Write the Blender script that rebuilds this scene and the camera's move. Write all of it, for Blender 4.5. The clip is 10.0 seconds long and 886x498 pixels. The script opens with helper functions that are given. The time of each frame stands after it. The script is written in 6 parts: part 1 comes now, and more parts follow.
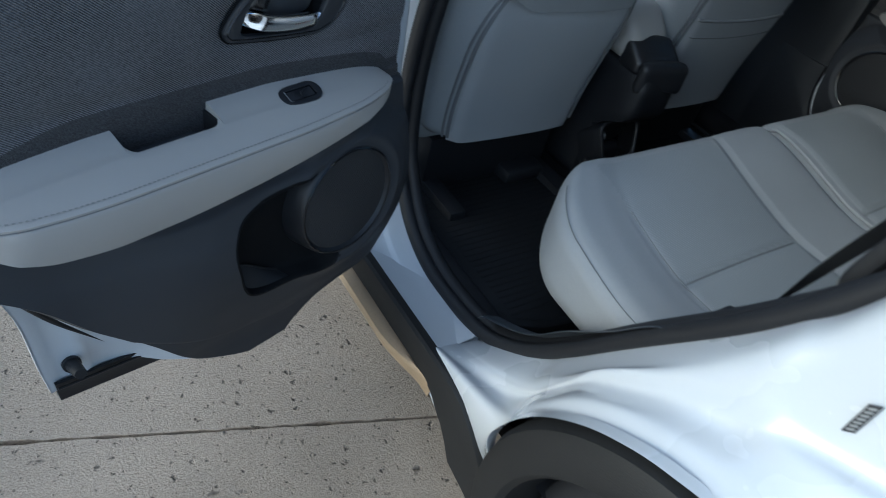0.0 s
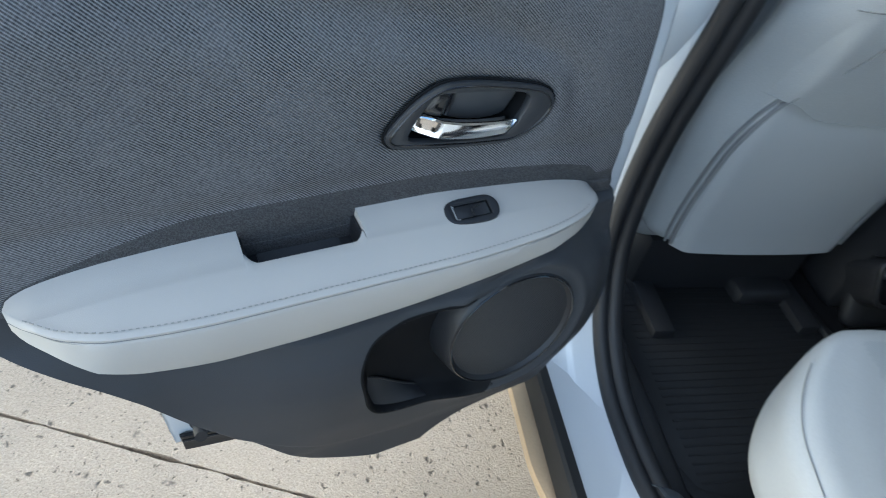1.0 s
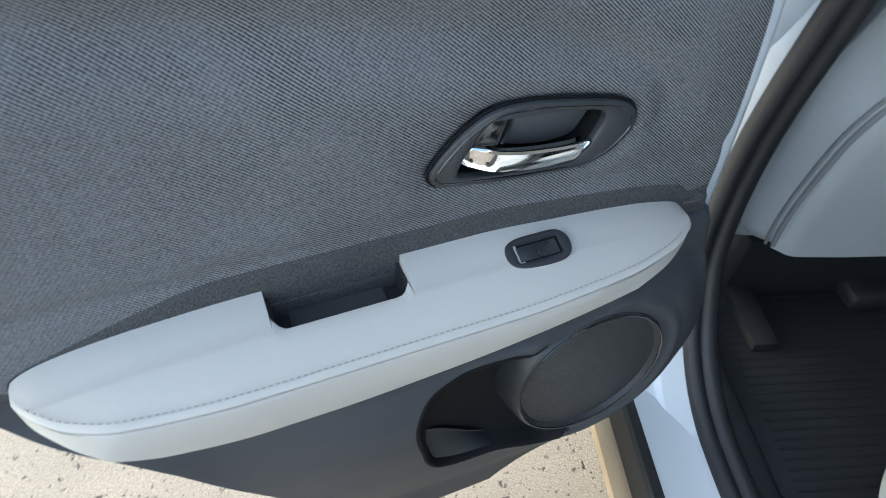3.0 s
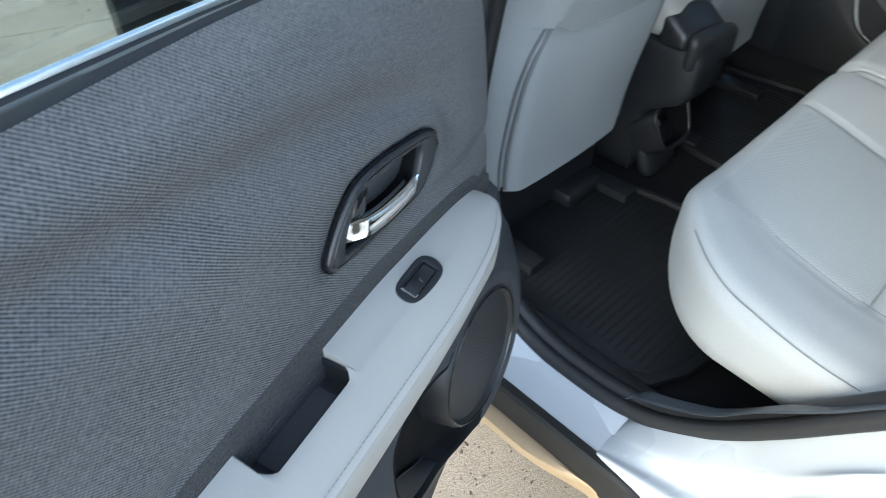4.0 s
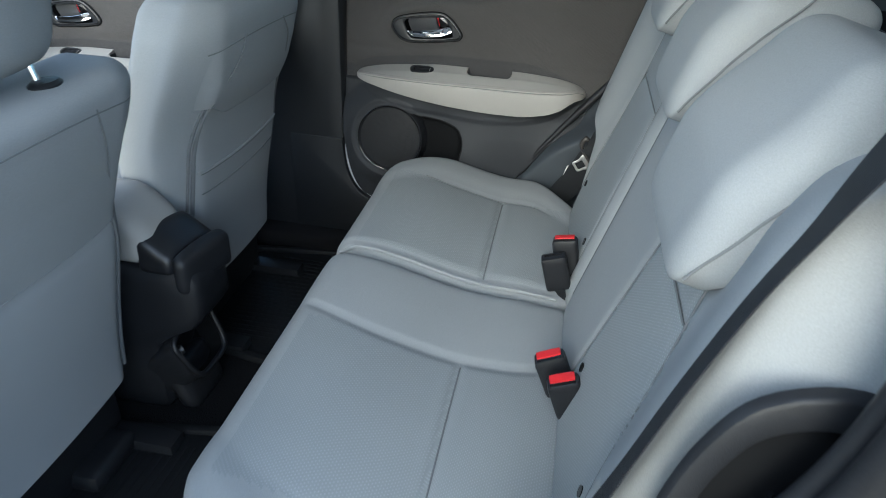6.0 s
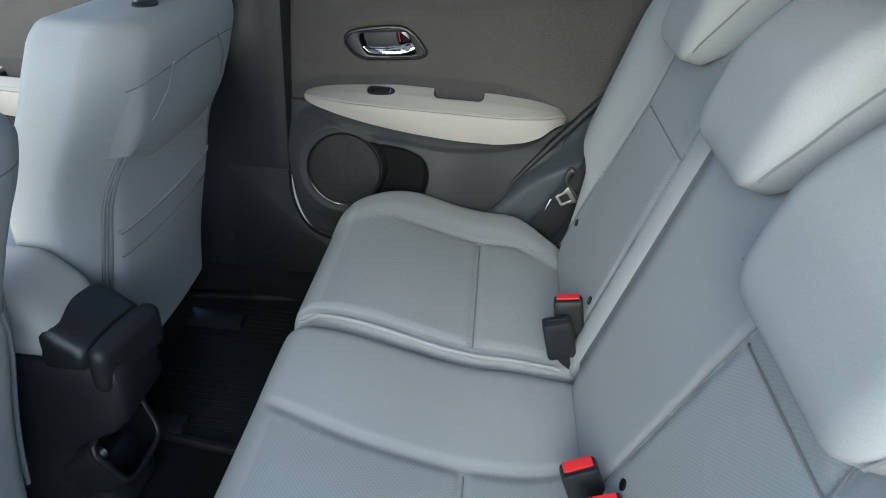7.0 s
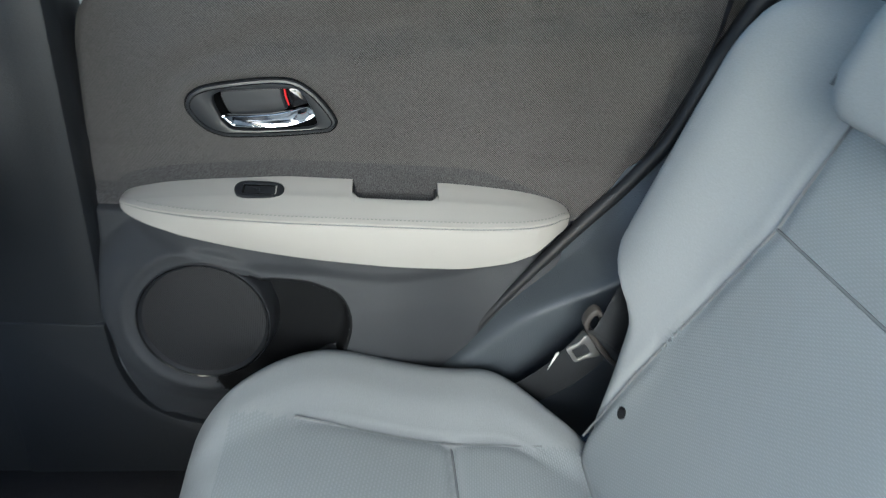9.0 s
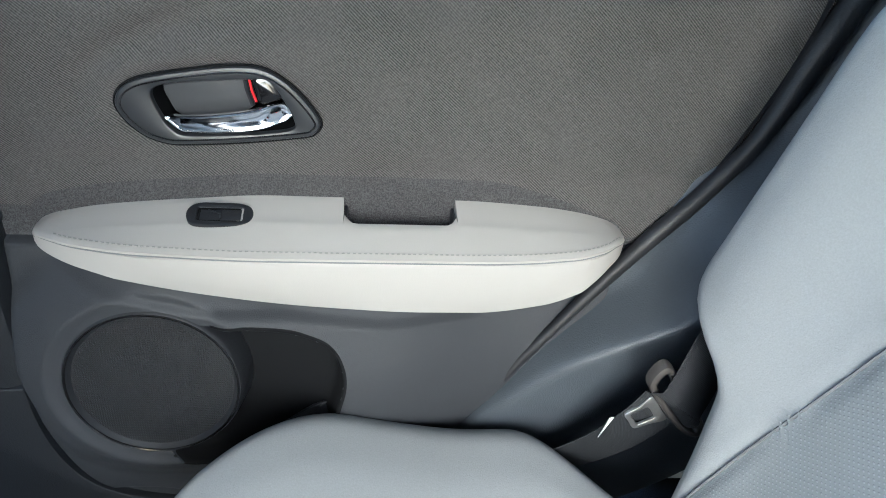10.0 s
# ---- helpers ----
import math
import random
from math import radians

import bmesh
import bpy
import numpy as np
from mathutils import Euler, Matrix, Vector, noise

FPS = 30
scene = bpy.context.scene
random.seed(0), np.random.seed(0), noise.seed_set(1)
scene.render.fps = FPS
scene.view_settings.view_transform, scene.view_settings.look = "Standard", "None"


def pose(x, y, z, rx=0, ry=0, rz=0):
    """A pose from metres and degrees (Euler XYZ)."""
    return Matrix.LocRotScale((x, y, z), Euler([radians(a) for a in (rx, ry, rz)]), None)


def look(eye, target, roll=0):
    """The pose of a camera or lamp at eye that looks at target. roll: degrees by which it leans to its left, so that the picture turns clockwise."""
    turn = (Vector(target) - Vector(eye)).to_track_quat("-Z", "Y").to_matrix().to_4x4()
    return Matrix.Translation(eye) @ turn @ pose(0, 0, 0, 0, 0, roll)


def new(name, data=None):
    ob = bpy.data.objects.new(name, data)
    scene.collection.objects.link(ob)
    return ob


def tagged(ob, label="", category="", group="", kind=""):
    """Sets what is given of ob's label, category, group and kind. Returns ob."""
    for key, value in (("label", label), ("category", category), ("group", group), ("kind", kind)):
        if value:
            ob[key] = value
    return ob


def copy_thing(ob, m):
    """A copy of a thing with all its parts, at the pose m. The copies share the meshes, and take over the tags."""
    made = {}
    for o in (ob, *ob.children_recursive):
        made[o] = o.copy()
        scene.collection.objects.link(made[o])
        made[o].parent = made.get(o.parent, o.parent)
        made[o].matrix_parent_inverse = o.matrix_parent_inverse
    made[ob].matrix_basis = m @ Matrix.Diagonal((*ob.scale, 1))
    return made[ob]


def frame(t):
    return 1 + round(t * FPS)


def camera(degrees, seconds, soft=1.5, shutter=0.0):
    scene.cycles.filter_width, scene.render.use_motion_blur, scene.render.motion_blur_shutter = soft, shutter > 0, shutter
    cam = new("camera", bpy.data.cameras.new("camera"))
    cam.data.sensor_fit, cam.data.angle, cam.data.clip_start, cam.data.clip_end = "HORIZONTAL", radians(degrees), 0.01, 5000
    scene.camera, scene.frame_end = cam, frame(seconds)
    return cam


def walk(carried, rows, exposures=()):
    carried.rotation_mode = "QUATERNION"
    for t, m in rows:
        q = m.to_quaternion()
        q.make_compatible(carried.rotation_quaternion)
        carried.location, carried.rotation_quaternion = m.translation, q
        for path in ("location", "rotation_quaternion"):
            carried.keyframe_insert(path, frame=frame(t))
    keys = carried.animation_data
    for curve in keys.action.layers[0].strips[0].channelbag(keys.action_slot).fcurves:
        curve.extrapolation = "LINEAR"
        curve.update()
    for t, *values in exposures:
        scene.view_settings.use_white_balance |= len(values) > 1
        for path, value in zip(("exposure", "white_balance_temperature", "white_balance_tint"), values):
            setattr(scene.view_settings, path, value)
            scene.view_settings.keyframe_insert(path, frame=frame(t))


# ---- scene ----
cam = camera(67.50, 10.0, soft=0.9, shutter=0.25)

# seconds, place, then yaw (from straight ahead, to the left), pitch and lean in degrees
PATH = [
    (0, -1.3672, -0.9176, 1.2009, -42.91, -41.07, 16.42),
    (0.5, -1.3148, -0.8169, 1.2088, -32.76, -42.66, 15.93),
    (1, -1.2228, -0.7336, 1.1971, -17.33, -43.95, 12.35),
    (1.5, -1.1835, -0.6709, 1.1818, -3.58, -45.99, 7.14),
    (2, -1.1687, -0.6549, 1.1733, -1.25, -47.21, 6.63),
    (2.2, -1.1681, -0.6528, 1.1741, -0.42, -47.06, 6.21),
    (3.3, -1.2203, -0.5995, 1.1728, -19.02, -46.98, 3.74),
    (3.5, -1.2588, -0.5839, 1.1820, -28.56, -46.87, 3.32),
    (4, -1.3362, -0.5785, 1.2191, -44.04, -43.67, -0.10),
    (4.5, -1.3295, -0.5787, 1.2425, -59.39, -39.70, 1.20),
    (5, -1.2755, -0.6078, 1.2852, -71.25, -35.36, 3.52),
    (5.5, -1.1562, -0.6431, 1.2924, -77.70, -33.23, 3.75),
    (5.7, -1.0827, -0.6579, 1.2635, -78.83, -31.81, 3.13),
    (6.8, -0.7811, -0.5676, 1.2307, -84.83, -30.73, 3.10),
    (7, -0.7510, -0.5259, 1.2362, -87.58, -31.30, 4.62),
    (7.5, -0.6575, -0.4739, 1.2270, -89.55, -30.59, 4.08),
    (8, -0.5122, -0.4571, 1.2015, -93.79, -29.81, 3.20),
    (8.5, -0.3549, -0.4171, 1.1601, -96.64, -29.43, 5.16),
    (9, -0.1119, -0.4326, 1.1411, -98.06, -30.10, 6.00),
    (9.5, 0.0831, -0.4169, 1.1239, -100.04, -32.58, 5.90),
    (10, 0.0956, -0.4267, 1.0858, -99.14, -31.68, 5.84),
]


def aim(x, y, z, yaw, pitch, lean):
    return pose(x, y, z, 90 + pitch, 0, yaw) @ pose(0, 0, 0, 0, 0, lean)


walk(
    cam,
    [(row[0], aim(*row[1:])) for row in PATH],
    [(0, 0.9, 5000, 0), (0.5, 1.6, 5200, 0), (1, 2.1, 5400, 0), (2, 2.2, 5550, 0), (3.5, 2.5, 5700, 0), (4.5, 2.35, 5400, 0), (5, 2.2, 5300, 0), (5.5, 1.8, 5100, 0), (7, 1.95, 5200, 0), (8, 2.3, 5250, 0), (9, 2.5, 5100, 1), (10, 2.85, 5050, 3)],
)

# ---- daylight: a bright, hazy sky with a veiled sun ----
world = bpy.data.worlds.new("sky")
scene.world = world
world.use_nodes = True
SUN_UP, SUN_ROUND = radians(26), radians(279)
wn = world.node_tree
sky = wn.nodes.new("ShaderNodeTexSky")
sky.sky_type = "NISHITA"
sky.sun_disc = False
sky.sun_elevation, sky.sun_rotation = SUN_UP, SUN_ROUND
sky.dust_density, sky.air_density, sky.ozone_density = 3.0, 1.0, 1.0
wn.links.new(sky.outputs["Color"], wn.nodes["Background"].inputs["Color"])
wn.nodes["Background"].inputs["Strength"].default_value = 0.15
sun = new("sun", bpy.data.lights.new("sun", "SUN"))
sun.data.energy, sun.data.angle, sun.data.color = 0.80, radians(150), (1.0, 0.94, 0.88)
sun_from = Vector((math.sin(SUN_ROUND) * math.cos(SUN_UP), math.cos(SUN_ROUND) * math.cos(SUN_UP), math.sin(SUN_UP)))
sun.matrix_world = look(sun_from * 20, (0, 0, 0))


# ---- materials ----
def mat(name, color, rough=0.6, metal=0.0, vary=0.12, scale=6.0, grain=0.0, grain_scale=400.0, coat=0.0, pattern=None, rough_vary=0.1, spec=0.5):
    """A surface with broad and fine variation of its colour and gloss; grain is the depth of its fine relief in metres."""
    m = bpy.data.materials.new(name)
    m.use_nodes = True
    t = m.node_tree
    p = t.nodes["Principled BSDF"]
    p.inputs["Metallic"].default_value = metal
    p.inputs["Coat Weight"].default_value = coat
    p.inputs["Coat Roughness"].default_value = 0.12
    p.inputs["Specular IOR Level"].default_value = spec
    co = t.nodes.new("ShaderNodeTexCoord")
    big, fine = t.nodes.new("ShaderNodeTexNoise"), t.nodes.new("ShaderNodeTexNoise")
    big.inputs["Scale"].default_value, fine.inputs["Scale"].default_value = scale, grain_scale
    big.inputs["Detail"].default_value, fine.inputs["Detail"].default_value = 4, 2
    for n in (big, fine):
        t.links.new(co.outputs["Object"], n.inputs["Vector"])
    mix = t.nodes.new("ShaderNodeMath")
    mix.operation = "MULTIPLY_ADD"
    t.links.new(big.outputs["Fac"], mix.inputs[0])
    mix.inputs[1].default_value = 0.7
    half = t.nodes.new("ShaderNodeMath")
    half.operation = "MULTIPLY"
    half.inputs[1].default_value = 0.3
    t.links.new(fine.outputs["Fac"], half.inputs[0])
    t.links.new(half.outputs[0], mix.inputs[2])
    ramp = t.nodes.new("ShaderNodeMapRange")
    ramp.inputs["From Min"].default_value, ramp.inputs["From Max"].default_value = 0.3, 0.7
    ramp.inputs["To Min"].default_value, ramp.inputs["To Max"].default_value = 1 - vary, 1 + vary
    t.links.new(mix.outputs[0], ramp.inputs["Value"])
    tint = t.nodes.new("ShaderNodeVectorMath")
    tint.operation = "SCALE"
    tint.inputs[0].default_value = color
    t.links.new(ramp.outputs["Result"], tint.inputs["Scale"])
    t.links.new(tint.outputs["Vector"], p.inputs["Base Color"])
    rr = t.nodes.new("ShaderNodeMapRange")
    rr.inputs["From Min"].default_value, rr.inputs["From Max"].default_value = 0.3, 0.7
    rr.inputs["To Min"].default_value, rr.inputs["To Max"].default_value = max(0.02, rough * (1 - rough_vary)), min(1, rough * (1 + rough_vary))
    t.links.new(big.outputs["Fac"], rr.inputs["Value"])
    t.links.new(rr.outputs["Result"], p.inputs["Roughness"])
    height = fine.outputs["Fac"]
    if pattern:
        height = pattern(t, co, tint, p)
    if grain or pattern:
        b = t.nodes.new("ShaderNodeBump")
        b.inputs["Strength"].default_value, b.inputs["Distance"].default_value = 1.0, grain or 0.0006
        t.links.new(height, b.inputs["Height"])
        t.links.new(b.outputs["Normal"], p.inputs["Normal"])
    return m


def darken(t, tint, p, fac, low):
    """Multiplies the colour by low where the weave lies deep."""
    r = t.nodes.new("ShaderNodeMapRange")
    r.inputs["To Min"].default_value, r.inputs["To Max"].default_value = low, 2 - low
    t.links.new(fac, r.inputs["Value"])
    s = t.nodes.new("ShaderNodeVectorMath")
    s.operation = "SCALE"
    t.links.new(tint.outputs["Vector"], s.inputs[0])
    t.links.new(r.outputs["Result"], s.inputs["Scale"])
    t.links.new(s.outputs["Vector"], p.inputs["Base Color"])


def waves(t, co, turn, period, distortion=0.0):
    m = t.nodes.new("ShaderNodeMapping")
    m.inputs["Rotation"].default_value = [radians(a) for a in turn]
    t.links.new(co.outputs["Object"], m.inputs["Vector"])
    w = t.nodes.new("ShaderNodeTexWave")
    w.wave_type, w.bands_direction = "BANDS", "Z"
    w.inputs["Scale"].default_value = 0.314 / period
    w.inputs["Distortion"].default_value = distortion
    w.inputs["Detail Scale"].default_value = 2
    t.links.new(m.outputs["Vector"], w.inputs["Vector"])
    return w


def weave(slant, low_tone):
    """Slanting ribs of a woven door cloth, broken into short floats. slant: the ribs' turn in degrees."""

    def twill(t, co, tint, p):
        a = waves(t, co, (slant, 0, 0), 0.0021, 0.5)
        b = waves(t, co, (slant + 90, 0, 0), 0.0030, 1.2)
        rib = t.nodes.new("ShaderNodeMapRange")
        rib.interpolation_type = "SMOOTHSTEP"
        rib.inputs["From Min"].default_value, rib.inputs["From Max"].default_value = 0.2, 0.8
        t.links.new(a.outputs["Fac"], rib.inputs["Value"])
        fuzz = t.nodes.new("ShaderNodeTexNoise")
        fuzz.inputs["Scale"].default_value, fuzz.inputs["Detail"].default_value = 420.0, 3
        t.links.new(co.outputs["Object"], fuzz.inputs["Vector"])
        wide = t.nodes.new("ShaderNodeTexNoise")
        wide.inputs["Scale"].default_value, wide.inputs["Detail"].default_value = 17.0, 2
        t.links.new(co.outputs["Object"], wide.inputs["Vector"])
        strength = t.nodes.new("ShaderNodeMapRange")
        strength.inputs["From Min"].default_value, strength.inputs["From Max"].default_value = 0.35, 0.65
        strength.inputs["To Min"].default_value, strength.inputs["To Max"].default_value = 0.40, 0.80
        t.links.new(wide.outputs["Fac"], strength.inputs["Value"])
        rest = t.nodes.new("ShaderNodeMix")
        t.links.new(strength.outputs["Result"], rest.inputs["Factor"])
        rest.inputs["A"].default_value = 0.5
        t.links.new(rib.outputs["Result"], rest.inputs["B"])
        low = t.nodes.new("ShaderNodeMath")
        low.operation = "MULTIPLY_ADD"
        low.inputs[1].default_value, low.inputs[2].default_value = 0.10, -0.05
        t.links.new(b.outputs["Fac"], low.inputs[0])
        s = t.nodes.new("ShaderNodeMath")
        s.operation = "ADD"
        t.links.new(rest.outputs["Result"], s.inputs[0])
        t.links.new(low.outputs[0], s.inputs[1])
        grit = t.nodes.new("ShaderNodeMath")
        grit.operation = "MULTIPLY_ADD"
        grit.inputs[1].default_value = 0.7
        t.links.new(fuzz.outputs["Fac"], grit.inputs[0])
        t.links.new(s.outputs[0], grit.inputs[2])
        shift = t.nodes.new("ShaderNodeMath")
        shift.operation = "SUBTRACT"
        shift.inputs[1].default_value = 0.35
        t.links.new(grit.outputs[0], shift.inputs[0])
        darken(t, tint, p, shift.outputs[0], low_tone)
        return shift.outputs[0]

    return twill


def dotted(t, co, tint, p):
    """Seat cloth with small raised dots in rows."""
    split, rise, flat = t.nodes.new("ShaderNodeSeparateXYZ"), t.nodes.new("ShaderNodeMath"), t.nodes.new("ShaderNodeCombineXYZ")
    rise.operation = "SUBTRACT"
    t.links.new(co.outputs["Object"], split.inputs["Vector"])
    t.links.new(split.outputs["Z"], rise.inputs[0])
    t.links.new(split.outputs["Y"], rise.inputs[1])
    t.links.new(split.outputs["X"], flat.inputs["X"])
    t.links.new(rise.outputs[0], flat.inputs["Y"])
    turn = t.nodes.new("ShaderNodeMapping")
    turn.inputs["Rotation"].default_value = (0, 0, radians(40))
    t.links.new(flat.outputs["Vector"], turn.inputs["Vector"])
    v = t.nodes.new("ShaderNodeTexVoronoi")
    v.voronoi_dimensions = "2D"
    v.inputs["Scale"].default_value, v.inputs["Randomness"].default_value = 240.0, 0.08
    t.links.new(turn.outputs["Vector"], v.inputs["Vector"])
    r = t.nodes.new("ShaderNodeMapRange")
    r.inputs["From Min"].default_value, r.inputs["From Max"].default_value = 0.28, 0.12
    t.links.new(v.outputs["Distance"], r.inputs["Value"])
    darken(t, tint, p, r.outputs["Result"], 0.89)
    return r.outputs["Result"]


def speckle(t, co, tint, p):
    """Fine, even, pebbled grain of a pressed cloth edge."""
    n = t.nodes.new("ShaderNodeTexNoise")
    n.inputs["Scale"].default_value, n.inputs["Detail"].default_value = 800.0, 2
    t.links.new(co.outputs["Object"], n.inputs["Vector"])
    r = t.nodes.new("ShaderNodeMapRange")
    r.inputs["From Min"].default_value, r.inputs["From Max"].default_value = 0.38, 0.62
    t.links.new(n.outputs["Fac"], r.inputs["Value"])
    darken(t, tint, p, r.outputs["Result"], 0.7)
    return r.outputs["Result"]


def knit(t, co, tint, p):
    n = t.nodes.new("ShaderNodeTexNoise")
    n.inputs["Scale"].default_value, n.inputs["Detail"].default_value, n.inputs["Roughness"].default_value = 650.0, 3, 0.7
    t.links.new(co.outputs["Object"], n.inputs["Vector"])
    darken(t, tint, p, n.outputs["Fac"], 0.82)
    return n.outputs["Fac"]


def mesh_holes(t, co, tint, p):
    v = t.nodes.new("ShaderNodeTexVoronoi")
    v.voronoi_dimensions = "2D"
    v.inputs["Scale"].default_value, v.inputs["Randomness"].default_value = 420.0, 0.0
    parts, flat = t.nodes.new("ShaderNodeSeparateXYZ"), t.nodes.new("ShaderNodeCombineXYZ")
    t.links.new(co.outputs["Object"], parts.inputs["Vector"])
    t.links.new(parts.outputs["Y"], flat.inputs["X"])
    t.links.new(parts.outputs["Z"], flat.inputs["Y"])
    t.links.new(flat.outputs["Vector"], v.inputs["Vector"])
    r = t.nodes.new("ShaderNodeMapRange")
    r.inputs["From Min"].default_value, r.inputs["From Max"].default_value = 0.2, 0.45
    t.links.new(v.outputs["Distance"], r.inputs["Value"])
    darken(t, tint, p, r.outputs["Result"], 0.6)
    return r.outputs["Result"]


def webbing(t, co, tint, p):
    a = waves(t, co, (45, 30, 0), 0.0019, 0.8)
    darken(t, tint, p, a.outputs["Fac"], 0.8)
    return a.outputs["Fac"]


def pitted(t, co, tint, p):
    """Worn concrete: sandy speckle and scattered pits of several sizes."""
    total = None
    for scale, edge, depth in ((21.0, 0.17, 1.0), (40.0, 0.20, 1.0), (80.0, 0.21, 0.8)):
        warp = t.nodes.new("ShaderNodeTexNoise")
        warp.inputs["Scale"].default_value = scale * 1.7
        t.links.new(co.outputs["Object"], warp.inputs["Vector"])
        add = t.nodes.new("ShaderNodeVectorMath")
        add.operation = "MULTIPLY_ADD"
        add.inputs[1].default_value = [0.9 / scale] * 3
        t.links.new(warp.outputs["Color"], add.inputs[0])
        t.links.new(co.outputs["Object"], add.inputs[2])
        v = t.nodes.new("ShaderNodeTexVoronoi")
        v.inputs["Scale"].default_value = scale
        t.links.new(add.outputs["Vector"], v.inputs["Vector"])
        pick = t.nodes.new("ShaderNodeMath")
        pick.operation = "MULTIPLY"
        t.links.new(v.outputs["Color"], pick.inputs[0])
        pick.inputs[1].default_value = edge * 1.7
        r = t.nodes.new("ShaderNodeMapRange")
        r.inputs["From Min"].default_value = 0.0
        r.inputs["To Min"].default_value, r.inputs["To Max"].default_value = 1.6, 0.0
        t.links.new(v.outputs["Distance"], r.inputs["Value"])
        t.links.new(pick.outputs[0], r.inputs["From Max"])
        w = t.nodes.new("ShaderNodeMath")
        w.operation = "MULTIPLY"
        w.inputs[1].default_value = depth
        t.links.new(r.outputs[0], w.inputs[0])
        if total is None:
            total = w
        else:
            m = t.nodes.new("ShaderNodeMath")
            m.operation = "MAXIMUM"
            t.links.new(total.outputs[0], m.inputs[0])
            t.links.new(w.outputs[0], m.inputs[1])
            total = m
    # sand grains and fine cracks between them
    sand = t.nodes.new("ShaderNodeTexNoise")
    sand.inputs["Scale"].default_value, sand.inputs["Detail"].default_value, sand.inputs["Roughness"].default_value = 260.0, 5, 0.75
    t.links.new(co.outputs["Object"], sand.inputs["Vector"])
    spread = t.nodes.new("ShaderNodeMapRange")
    spread.inputs["From Min"].default_value, spread.inputs["From Max"].default_value = 0.36, 0.64
    spread.inputs["To Min"].default_value, spread.inputs["To Max"].default_value = 0.5, 1.0
    t.links.new(sand.outputs["Fac"], spread.inputs["Value"])
    inv = t.nodes.new("ShaderNodeMath")
    inv.operation = "SUBTRACT"
    inv.inputs[0].default_value = 1.0
    t.links.new(total.outputs[0], inv.inputs[1])
    both = t.nodes.new("ShaderNodeMath")
    both.operation = "MULTIPLY"
    t.links.new(inv.outputs[0], both.inputs[0])
    t.links.new(spread.outputs["Result"], both.inputs[1])
    darken(t, tint, p, both.outputs[0], 0.36)
    return both.outputs[0]


